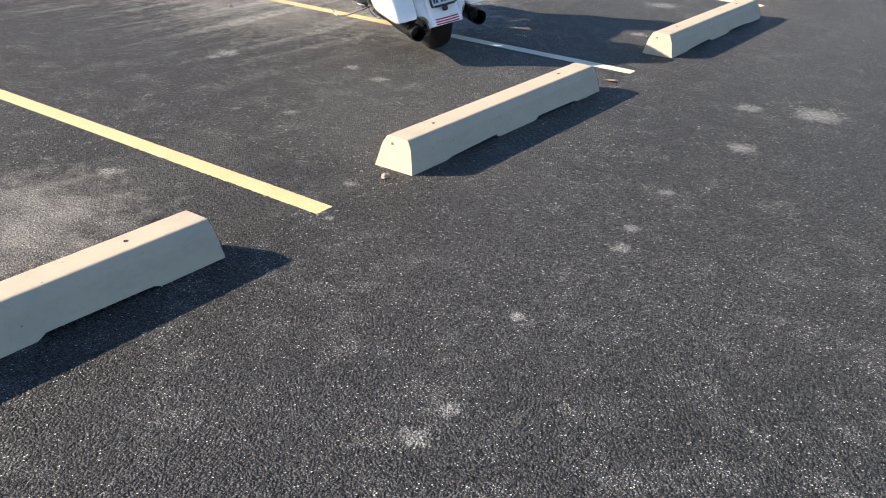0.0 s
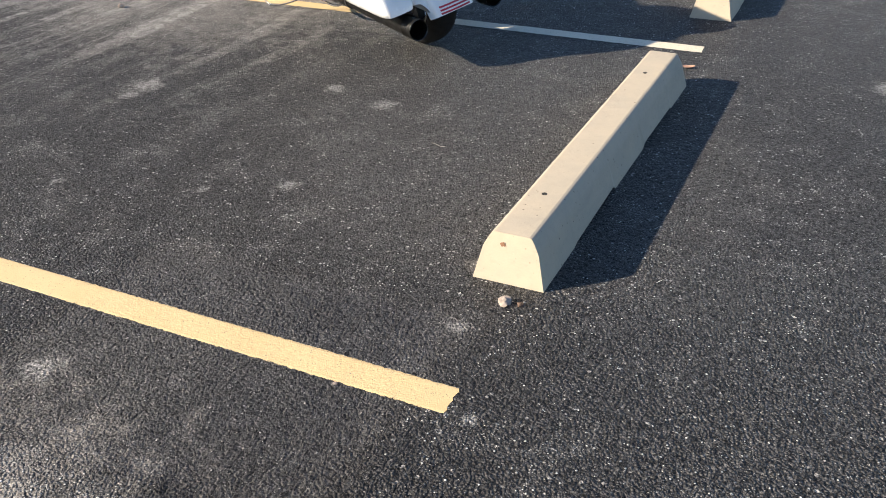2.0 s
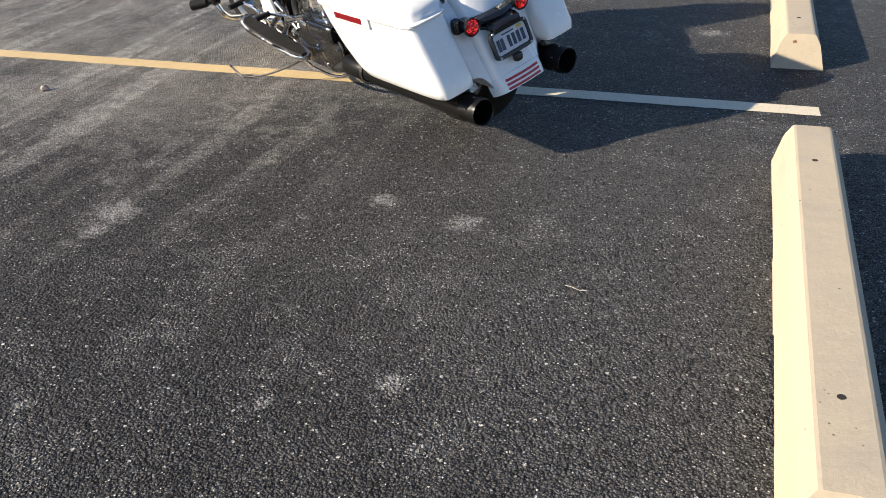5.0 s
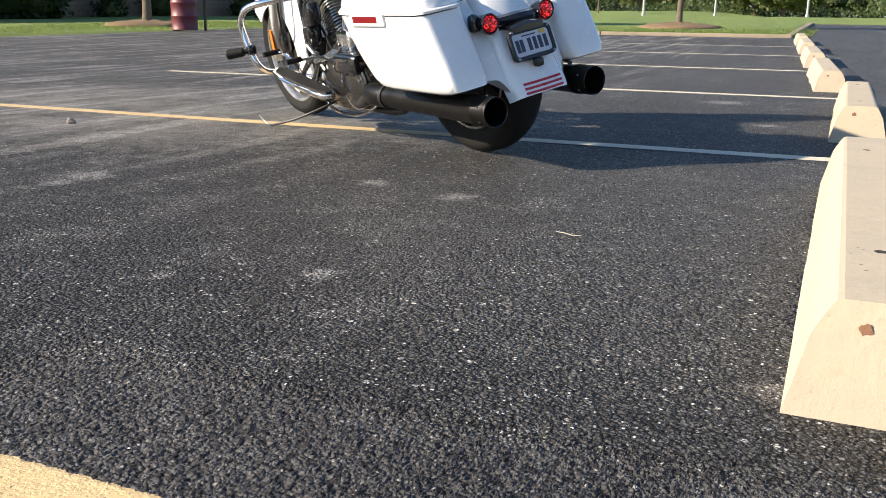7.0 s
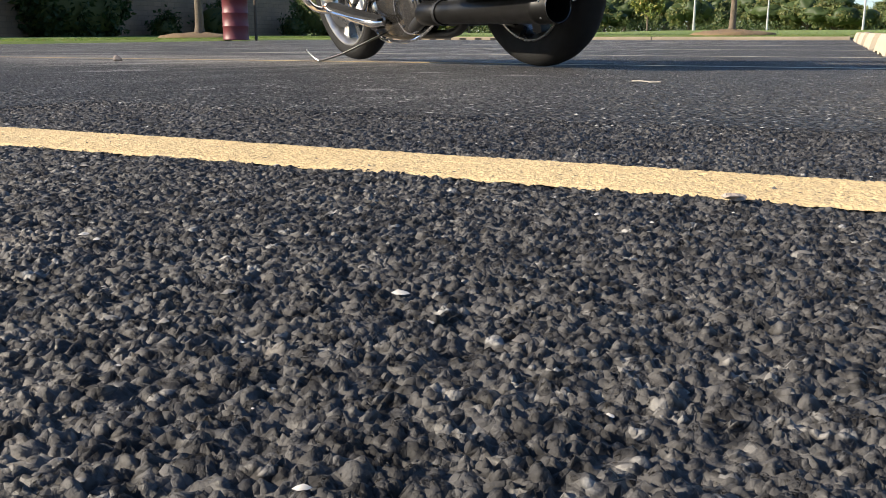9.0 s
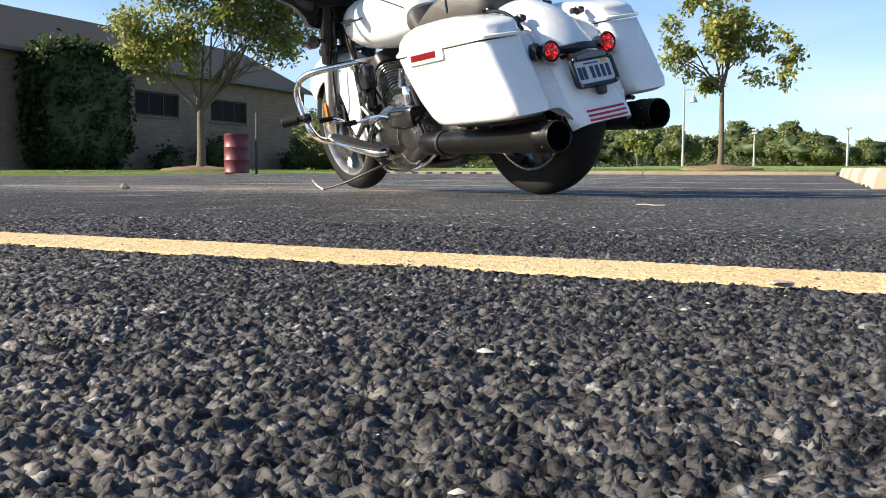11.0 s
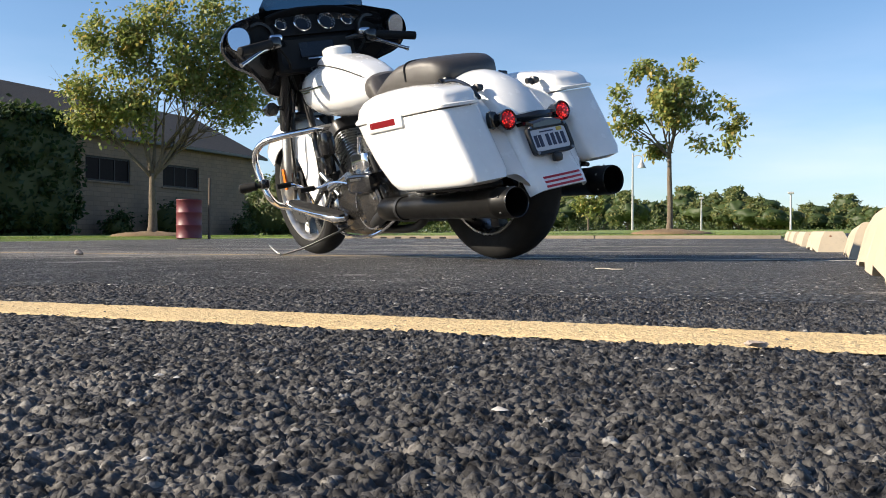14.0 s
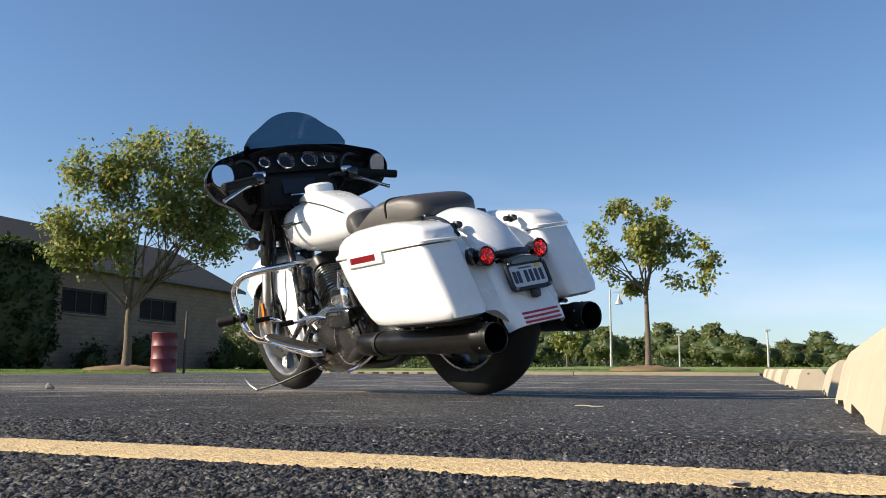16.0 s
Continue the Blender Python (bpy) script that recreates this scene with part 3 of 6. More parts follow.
lit = Mat("red_lamp", (0.34, 0.010, 0.012), 0.18)
lit.p.inputs["Emission Color"].default_value = (1.0, 0.03, 0.025, 1)
lit.t.links.new(lit.ramp(lit.voronoi(135), 0.50, 0.20, 0.02, 0.75), lit.p.inputs["Emission Strength"])
lit.bump(lit.voronoi(130), 0.004, 0.8)
REDLAMP = lit.m


def smoked_material():
    m = bpy.data.materials.new("smoked_screen")
    m.use_nodes = True
    t = m.node_tree
    tr, gl = t.nodes.new("ShaderNodeBsdfTransparent"), t.nodes.new("ShaderNodeBsdfGlossy")
    mx, fr = t.nodes.new("ShaderNodeMixShader"), t.nodes.new("ShaderNodeFresnel")
    tr.inputs[0].default_value = (0.30, 0.39, 0.45, 1)
    gl.inputs["Roughness"].default_value = 0.05
    fr.inputs["IOR"].default_value = 1.35
    t.links.new(fr.outputs[0], mx.inputs[0])
    t.links.new(tr.outputs[0], mx.inputs[1])
    t.links.new(gl.outputs[0], mx.inputs[2])
    t.links.new(mx.outputs[0], t.nodes["Material Output"].inputs[0])
    return m


SMOKED = smoked_material()

# stands leaning to its left on the side stand; x forward from the rear axle, y to its left, z up
BIKE = Matrix(((-0.84489, -0.52324, -0.11122, -1.3369), (0.53493, -0.82643, -0.17566, 2.5407), (0, -0.20791, 0.97815, 0.0052), (0, 0, 0, 1)))
bike = empty("motorcycle", BIKE)
tagged(bike, "white touring motorcycle with black fairing leaning on its side stand", "motorcycle")


def bp(name, bm, mat, label="", parent=None, smooth=True, sharp=40):
    """A part of the motorcycle, smooth but for its hard edges."""
    for e in bm.edges:
        if len(e.link_faces) == 2 and e.calc_face_angle(0) > radians(sharp):
            e.smooth = False
    return part(name, bm, mat, parent or bike, label, smooth)


def ring_lathe(profile, centre, sides=48, axis="y"):
    """A closed ring turned about an axis: tyre, rim lip, bezel."""
    c, rings = Vector(centre), []
    for along, r in profile:
        ring = []
        for s in range(sides):
            t = 2 * math.pi * s / sides
            a, b = r * math.cos(t), r * math.sin(t)
            ring.append(c + Vector({"x": (along, a, b), "y": (a, along, b), "z": (a, b, along)}[axis]))
        rings.append(ring)
    return loft_bm(rings, loop=True)


def rounded(n, ax, ay, power=2.6):
    """A superellipse outline."""
    out = []
    for k in range(n):
        t = 2 * math.pi * k / n
        c, s = math.cos(t), math.sin(t)
        out.append((ax * math.copysign(abs(c) ** (2 / power), c), ay * math.copysign(abs(s) ** (2 / power), s)))
    return out


def pill_bm(centre, half, power=3.0, n=24, axis="z", rows=6):
    """A rounded block: superellipse sections that close towards both ends of the axis."""
    rings = []
    for k in range(rows + 1):
        t = -1 + 2 * k / rows
        t = math.copysign(abs(t) ** 0.6, t)
        s = max(0.02, (1 - abs(t) ** power) ** (1 / power))
        o = rounded(n, 1, 1, power)
        if axis == "z":
            rings.append([(centre[0] + half[0] * a * s, centre[1] + half[1] * b * s, centre[2] + half[2] * t) for a, b in o])
        elif axis == "x":
            rings.append([(centre[0] + half[0] * t, centre[1] + half[1] * a * s, centre[2] + half[2] * b * s) for a, b in o])
        else:
            rings.append([(centre[0] + half[0] * a * s, centre[1] + half[1] * t, centre[2] + half[2] * b * s) for a, b in o])
    return loft_bm(rings)


# wheels
def wheel(name, cx, r, half, rim_r, spokes, label):
    c = (cx, 0, r)
    lip = ring_lathe([(-half * 0.82, rim_r), (-half * 0.86, rim_r - 0.003), (-half * 0.84, rim_r - 0.009), (-half * 0.45, rim_r - 0.024), (half * 0.45, rim_r - 0.024), (half * 0.84, rim_r - 0.009), (half * 0.86, rim_r - 0.003), (half * 0.82, rim_r)], c)
    w = bp(name, lip, ALLOY if name == "rear_wheel" else FORK, label)
    tyre = [(-half * 0.78, rim_r - 0.004), (-half, rim_r + 0.028), (-half, r - 0.040), (-half * 0.78, r - 0.014), (-half * 0.4, r - 0.003), (0, r), (half * 0.4, r - 0.003), (half * 0.78, r - 0.014), (half, r - 0.040), (half, rim_r + 0.028), (half * 0.78, rim_r - 0.004)]
    bp("tyre", ring_lathe(tyre, c, 64), RUBBER, "black treaded rubber tyre", w)
    bp("hub", lathe_bm([(-half * 0.9, 0), (-half * 0.9, 0.035), (-half * 0.5, 0.05), (half * 0.5, 0.05), (half * 0.9, 0.035), (half * 0.9, 0)], "y", 24, centre=c), SATIN, "", w)
    for k in range(spokes):
        t = 2 * math.pi * (k + 0.3) / spokes
        d, s = Vector((math.cos(t), 0, math.sin(t))), Vector((-math.sin(t), 0, math.cos(t)))
        rings = []
        for q, wd, th in ((0.04, 0.030, 0.028), ((rim_r - 0.03) * 0.55, 0.016, 0.020), (rim_r - 0.018, 0.026, 0.020)):
            p = Vector(c) + d * q
            rings.append([p + s * wd + Vector((0, th, 0)), p - s * wd + Vector((0, th, 0)), p - s * wd - Vector((0, th, 0)), p + s * wd - Vector((0, th, 0))])
        bp("spoke", loft_bm(rings), SATIN if name == "rear_wheel" else ALLOY, "", w, False)
    for side in (1, -1):
        y0 = side * (half * 0.9 + 0.012)
        belt_side = name == "rear_wheel" and side == 1
        bp("drive_pulley" if belt_side else "brake_disc", ring_lathe([(y0 - 0.003, 0.085), (y0 - 0.003, 0.145), (y0 + 0.003, 0.145), (y0 + 0.003, 0.085)], c), SATIN if belt_side else ALLOY, "black drive pulley" if belt_side else "perforated steel brake disc", w)


wheel("rear_wheel", 0.0, 0.316, 0.072, 0.222, 7, "black cast rear wheel with machined lip")
wheel("front_wheel", 1.475, 0.312, 0.060, 0.238, 9, "machined alloy front wheel")


# fenders
def fender_bm(path, sec):
    """Sweeps a half-round section along (x, z, half width, depth) with thickness."""
    rings = []
    n = len(path)
    for k, (x, z, hw, dep) in enumerate(path):
        a, b = path[max(k - 1, 0)], path[min(k + 1, n - 1)]
        d = Vector((b[0] - a[0], 0, b[1] - a[1])).normalized()
        nrm = Vector((-d.z, 0, d.x))
        if nrm.z < 0 and abs(nrm.z) > abs(nrm.x):
            nrm = -nrm
        c = Vector((x, 0, z))
        out = [c + Vector((0, hw * y, 0)) - nrm * dep * q * sec for y, q in ((-1, 1), (-1.0, 0.45), (-0.86, 0.17), (-0.6, 0.06), (-0.3, 0.012), (0, 0), (0.3, 0.012), (0.6, 0.06), (0.86, 0.17), (1.0, 0.45), (1, 1))]
        inn = [c + Vector((0, (hw - 0.006) * y, 0)) - nrm * (dep * q * sec + 0.006 * (1 - q)) for y, q in ((1, 1), (1.0, 0.45), (0.86, 0.17), (0.5, 0.05), (0, 0), (-0.5, 0.05), (-0.86, 0.17), (-1.0, 0.45), (-1, 1))]
        rings.append(out + inn)
    return loft_bm(rings)


fr = [(1.475 + 0.372 * math.cos(t), 0.312 + 0.372 * math.sin(t), 0.078 + 0.008 * math.sin(t), 0.13 + 0.10 * max(0, -math.cos(t))) for t in np.radians(np.linspace(206, 42, 22))]
bp("front_fender", fender_bm([(float(a), float(b), float(c), float(d)) for a, b, c, d in fr], 1), WHITE, "glossy white front fender")
REAR = [(0.20, 0.655, 0.112, 0.17), (0.10, 0.682, 0.112, 0.17), (0.0, 0.684, 0.112, 0.17), (-0.06, 0.672, 0.112, 0.17), (-0.14, 0.632, 0.113, 0.15), (-0.205, 0.572, 0.115, 0.12), (-0.256, 0.500, 0.118, 0.090), (-0.296, 0.425, 0.120, 0.070), (-0.330, 0.350, 0.122, 0.058), (-0.350, 0.308, 0.122, 0.052), (-0.366, 0.275, 0.122, 0.050), (-0.376, 0.248, 0.120, 0.048)]


def crowned_bm(path, thick=0.005, lift=0.0, cols=23):
    """A curved shell along (x, z, half width, depth): a broad crown that rolls over at both edges."""
    rings, n = [], len(path)
    for k, (x, z, hw, dep) in enumerate(path):
        a, b = path[max(k - 1, 0)], path[min(k + 1, n - 1)]
        d = Vector((b[0] - a[0], 0, b[1] - a[1])).normalized()
        nrm = Vector((d.z, 0, -d.x))
        c = Vector((x, 0, z)) + nrm * lift
        out, inn = [], []
        for q in range(cols):
            t = -1 + 2 * q / (cols - 1)
            u = math.copysign(abs(t) ** 0.8, t)
            roll = 0.22 * abs(u) ** 2 + 0.78 * max(0.0, (abs(t) - 0.62) / 0.38) ** 2.4
            out.append(c + Vector((0, hw * u, 0)) - nrm * dep * roll)
            inn.append(c + Vector((0, (hw - thick) * u, 0)) - nrm * (dep * roll + thick * (1 - abs(t) ** 6)))
        rings.append(out + inn[::-1])
    return loft_bm(rings)


def along(path, lo, hi, n):
    """Points between two heights of a path, evenly by height."""
    zs = [q[1] for q in path]
    return [tuple(float(np.interp(-z, [-v for v in zs], [q[c] for q in path])) for c in range(4)) for z in np.linspace(hi, lo, n)]


smooth_rear = [tuple(float(np.interp(t, range(len(REAR)), [q[c] for q in REAR])) for c in (2, 3)) for t in np.linspace(0, len(REAR) - 1, 5 * (len(REAR) - 1) + 1)]
rear_line = curve_points([(q[0], 0, q[1]) for q in REAR], 5)
bp("rear_fender", crowned_bm([(v.x, v.z, w, d) for v, (w, d) in zip(rear_line, smooth_rear)]), WHITE, "glossy white rear fender")
# filler panels sweep from the fender to the bags, arched over the mufflers
tail_path = REAR[3:]
for s in (1, -1):
    rings = []
    for q in np.linspace(0, 1, 15):
        row = []
        for w in np.linspace(0, 1, 9):
            arch = 0.262 + 0.052 * (1 - (1 - min(1.0, w * 1.7)) ** 2.2)
            z = arch + (0.606 - 0.02 * w - arch) * q
            xc, _, hw, dep = along(tail_path, z, z, 1)[0]
            x0 = xc + 0.52 * dep + 0.004
            x1 = float(np.interp(z, [0.30, 0.40, 0.50, 0.56, 0.60], [-0.284, -0.250, -0.203, -0.168, -0.120]))
            y0 = hw - 0.010
            row.append((x0 + (x1 - x0) * (0.35 * w + 0.65 * w**2), s * (y0 + (0.170 - y0) * w), z))
        rings.append(row + [(x + 0.012, y * 0.995, z) for x, y, z in reversed(row)])
    bp("filler_panel", loft_bm(rings), WHITE, "", None, True, 70)
# tail panel with three thin lamp strips
tail_rows = along(REAR[6:], 0.246, 0.302, 7)
tail = bp("tail_panel", crowned_bm(tail_rows, 0.006, 0.006), WHITE, "white tail panel under the licence plate")
for z in (0.2875, 0.273, 0.2585):
    rr = []
    for y in np.linspace(-0.079, 0.079, 17):
        rr.append([])
        for zz, out in ((z - 0.0036, 0.0), (z - 0.0036, 0.0035), (z + 0.0036, 0.0035), (z + 0.0036, 0.0)):
            x, _, hw, dep = along(REAR[6:], zz, zz, 1)[0]
            t = (abs(y) / hw) ** 1.25
            roll = 0.22 * (abs(y) / hw) ** 2 + 0.78 * max(0.0, (t - 0.62) / 0.38) ** 2.4
            rr[-1].append((x - 0.0055 - out + dep * roll * 0.93, y, zz - 0.001))
    bp("lamp_strip", loft_bm(rr), REDSTRIP, "thin red tail strip", tail, False)

# plate, lamps and their bar
tilt = Matrix.Translation((-0.331, 0, 0.406)) @ Matrix.Rotation(radians(17.5), 4, "Y")


def tilted(bm):
    bm.transform(tilt)
    return bm


fp = bmesh.new()
outer, inner = rounded(36, 0.090, 0.052, 7), rounded(36, 0.0765, 0.038, 9)
loft_bm([[(x, *p) for p in o] for x, o in ((0.004, outer), (-0.007, outer), (-0.010, [(a * 0.97, b * 0.96) for a, b in outer]), (-0.010, [(a * 1.03, b * 1.05) for a, b in inner]), (-0.004, inner), (0.004, inner))], bm=fp, loop=True)
plate_frame = bp("plate_frame", tilted(fp), SATIN, "black licence plate frame", None, False)
bp("licence_plate", tilted(box_bm(-0.004, 0.0, -0.0785, 0.0785, -0.037, 0.037)), PLATE, "white licence plate with dark bars", plate_frame, False)
for y, hi in ((0.060, 0.017), (0.042, 0.017), (0.010, 0.017), (-0.012, 0.017), (-0.034, 0.017), (-0.056, 0.017)):
    bp("plate_bar", tilted(box_bm(-0.0062, -0.0042, y - 0.0066, y + 0.0066, -0.024, hi)), INK, "", plate_frame, False)
bp("plate_bar", tilted(box_bm(-0.0062, -0.0042, -0.022, 0.036, 0.025, 0.029)), INK, "", plate_frame, False)
bp("plate_sticker", tilted(box_bm(-0.0062, -0.0042, -0.060, -0.038, 0.023, 0.035)), YELLOW, "", plate_frame, False)
for y in (0.074, -0.074):
    for z in (0.0435, -0.0435):
        bp("plate_bolt", tilted(lathe_bm([(-0.0145, 0), (-0.0145, 0.0045), (-0.0098, 0.006), (-0.0098, 0)], "x", 10, centre=(0, y, z))), ALLOY, "", plate_frame)
bp("plate_lamp", pill_bm((-0.356, 0, 0.345), (0.014, 0.018, 0.017)), SATIN)
rings = []
for y in np.linspace(-0.112, 0.112, 17):
    q = abs(y) / 0.112
    h, x = 0.018 - 0.007 * q, -0.298 + 0.034 * q**1.6
    rings.append([(x + 0.030, y, 0.488 - h), (x, y, 0.490 - h * 0.9), (x - 0.006, y, 0.490), (x + 0.004, y, 0.490 + h * 0.8), (x + 0.034, y, 0.490 + h)])
bp("lamp_bar", loft_bm(rings), BLACK, "black turn signal bar")
rings = []
for x, hw, z in ((-0.262, 0.078, 0.470), (-0.292, 0.074, 0.474), (-0.318, 0.068, 0.470), (-0.330, 0.060, 0.462)):
    rings.append([(x, hw, z - 0.012), (x, hw, z), (x, 0, z + 0.008), (x, -hw, z), (x, -hw, z - 0.012)])
bp("plate_bracket", loft_bm(rings), BLACK)
for s in (1, -1):
    c = (-0.27, s * 0.119, 0.490)
    ts = bp("turn_signal", lathe_bm([(0.055, 0), (0.052, 0.018), (0.03, 0.029), (-0.012, 0.0345), (-0.016, 0.0315), (-0.010, 0.0268), (-0.004, 0)], "x", 28, centre=c), BLACK, "black bullet lamp housing")
    bp("lens", lathe_bm([(-0.005, 0.0266), (-0.014, 0.0258), (-0.021, 0.020), (-0.024, 0.011), (-0.025, 0.0)], "x", 28, centre=c), REDLAMP, "lit red lamp lens", ts)

# saddlebags
for s in (1, -1):
    rings = []
    N = 40
    for z, x0, x1, y0, y1, pw in ((0.300, -0.20, 0.08, 0.205, 0.300, 3), (0.303, -0.30, 0.13, 0.182, 0.322, 4.5), (0.314, -0.328, 0.152, 0.172, 0.334, 6), (0.34, -0.324, 0.182, 0.168, 0.338, 7), (0.40, -0.296, 0.236, 0.166, 0.341, 7), (0.44, -0.278, 0.263, 0.165, 0.343, 7), (0.50, -0.250, 0.302, 0.165, 0.344, 7), (0.556, -0.224, 0.330, 0.165, 0.345, 7)):
        cx, cy, ax, ay = (x0 + x1) / 2, (y0 + y1) / 2, (x1 - x0) / 2, (y1 - y0) / 2
        rings.append([(cx + a, s * (cy + b), z) for a, b in rounded(N, ax, ay, pw)])
    bag = bp("saddlebag", loft_bm(rings), WHITE, "hard white saddlebag with a lidded top", None, True, 60)
    rings = []
    for f, q, dz in ((1.0, 0.0, 0.0), (1.025, 0.0, 0.002), (1.03, 0.0, 0.016), (1.0, 0.0, 0.022), (0.975, 0.02, 0.026), (0.955, 0.0, 0.060), (0.90, 0.0, 0.082), (0.74, 0.0, 0.095), (0.45, 0.0, 0.101), (0.08, 0.0, 0.103)):
        x0, x1 = -0.228, 0.342
        cx, cy, ax, ay = (x0 + x1) / 2, 0.255, (x1 - x0) / 2, 0.0925
        ring = []
        for a, b in rounded(N, ax * f, ay * f * (1 if f > 0.95 else 0.96), 6):
            x = cx + a
            drop = 1 - 0.42 * min(1, max(0, (0.10 - x) / 0.34)) ** 1.5 - 0.25 * min(1, max(0, (x - 0.18) / 0.17)) ** 2
            ring.append((x, s * (cy + b - 0.02 * (dz / 0.1) ** 2), 0.560 + dz * drop))
        rings.append(ring)
    bp("lid", loft_bm(rings), WHITE, "", bag, True, 60)
    bez = box_bm(-0.012, 0.222, s * 0.346 - 0.008, s * 0.346 + 0.008, 0.523, 0.570, 0.007)
    bez.transform(Matrix.Translation((0.09, 0, 0.543)) @ Matrix.Rotation(radians(0.5), 4, "Y") @ Matrix.Translation((-0.09, 0, -0.543)))
    bp("reflector_bezel", bez, WHITE, "", bag, False)
    rf = box_bm(0.030, 0.196, s * 0.3525 - 0.003, s * 0.3525 + 0.003, 0.536, 0.559, 0.002)
    rf.transform(Matrix.Translation((0.09, 0, 0.543)) @ Matrix.Rotation(radians(0.5), 4, "Y") @ Matrix.Translation((-0.09, 0, -0.543)))
    bp("reflector", rf, REDPLASTIC, "red side reflector", bag, False)
    bp("latch", lathe_bm([(0.3465 * 1, 0.0), (0.3465, 0.009), (0.3505, 0.008), (0.3505, 0)], "y", 14, centre=(0.212, 0 if s > 0 else -0.697, 0.541)), CHROME, "", bag)
    bp("grommet", pill_bm((-0.238, s * 0.152, 0.497), (0.018, 0.017, 0.032)), BLACK)
    bp("docking_point", lathe_bm([(0.10, 0), (0.10, 0.011), (0.125, 0.016), (0.128, 0.010), (0.15, 0.010), (0.15, 0)], "y", 12, centre=(-0.145, 0 if s > 0 else -0.25, 0.612)), SATIN)
    bp("docking_point", lathe_bm([(0.10, 0), (0.10, 0.010), (0.13, 0.014), (0.133, 0.009), (0.15, 0.009), (0.15, 0)], "y", 12, centre=(0.02, 0 if s > 0 else -0.25, 0.66)), BLACK)
    if s > 0:
        bp("bag_strut", tube_bm(curve_points([(0.05, s * 0.135, 0.655), (-0.05, s * 0.14, 0.652), (-0.13, s * 0.145, 0.625), (-0.19, s * 0.15, 0.575)], 5), 0.007, 8), BLACK)
    bp("bag_rail", tube_bm(curve_points([(0.20, s * 0.20, 0.292), (0.0, s * 0.24, 0.292), (-0.2, s * 0.24, 0.292), (-0.29, s * 0.19, 0.294)], 4), 0.008, 8), SATIN)

# exhausts
for s in (1, -1):
    c = (0, s * 0.215, 0.232)
    m = bp("muffler", lathe_bm([(0.43, 0.0), (0.43, 0.036), (0.415, 0.0435), (0.31, 0.0445), (0.30, 0.0415), (0.285, 0.0405), (0.10, 0.0430), (-0.285, 0.0485), (-0.29, 0.0512), (-0.31, 0.0520), (-0.316, 0.0495), (-0.368, 0.0505), (-0.376, 0.0490), (-0.374, 0.0455), (-0.26, 0.0420), (-0.255, 0.0)], "x", 40, centre=c), MUFFLER, "black slip-on muffler with flared tip")
    bp("tip_ring", ring_lathe([(-0.374, 0.0492), (-0.379, 0.0482), (-0.377, 0.0462), (-0.36, 0.0452), (-0.355, 0.0470)], c, 40, "x"), BLACK, "", m)
    for k in range(6):
        t = 2 * math.pi * (k + 0.5) / 6
        bp("tip_bolt", pill_bm((-0.342, c[1] + 0.0502 * math.cos(t), c[2] + 0.0502 * math.sin(t)), (0.0045, 0.0035, 0.0035), 2.4, 10, "z", 4), ALLOY, "", m)
    bp("clamp", ring_lathe([(0.282, 0.0450), (0.300, 0.0450), (0.300, 0.0400), (0.282, 0.0400)], c, 36, "x"), SATIN, "", m)
    bp("header_pipe", tube_bm(curve_points([(0.41, s * 0.215, 0.230), (0.52, s * 0.20, 0.19), (0.70, s * 0.16, 0.15), (0.92, s * 0.10, 0.17), (1.02, s * 0.06, 0.30), (0.97, s * 0.05, 0.42)], 6), 0.026, 12), SATIN)
    bp("muffler_hanger", box_bm(-0.06, -0.02, s * 0.205 - 0.01, s * 0.205 + 0.01, 0.27, 0.34, 0.004), SATIN, "", None, False)

# frame, swingarm and dark masses under the seat
bp("frame", tube_bm(curve_points([(1.27, 0.03, 0.86), (1.15, 0.09, 0.62), (1.06, 0.12, 0.30), (0.98, 0.13, 0.16), (0.6, 0.13, 0.14), (0.30, 0.13, 0.17), (0.26, 0.12, 0.40), (0.22, 0.11, 0.60)], 5), 0.017, 10), SATIN, "black tubular frame")
bp("frame_rail", tube_bm(curve_points([(1.27, -0.03, 0.86), (1.15, -0.09, 0.62), (1.06, -0.12, 0.30), (0.98, -0.13, 0.16), (0.6, -0.13, 0.14), (0.30, -0.13, 0.17), (0.26, -0.12, 0.40), (0.22, -0.11, 0.60)], 5), 0.017, 10), SATIN)
for s in (1, -1):
    bp("swingarm", box_bm(-0.03, 0.34, s * 0.115 - 0.014, s * 0.115 + 0.014, 0.285, 0.335, 0.008), SATIN, "", None, False)
    bp("shock", tube_bm([(0.05, s * 0.14, 0.33), (0.20, s * 0.13, 0.58)], 0.022, 12), SATIN)
bp("battery_box", box_bm(0.28, 0.52, -0.11, 0.11, 0.36, 0.62, 0.02), SATIN, "", None, False)
bp("gearbox", pill_bm((0.42, 0, 0.27), (0.15, 0.13, 0.11), 4), CASE)

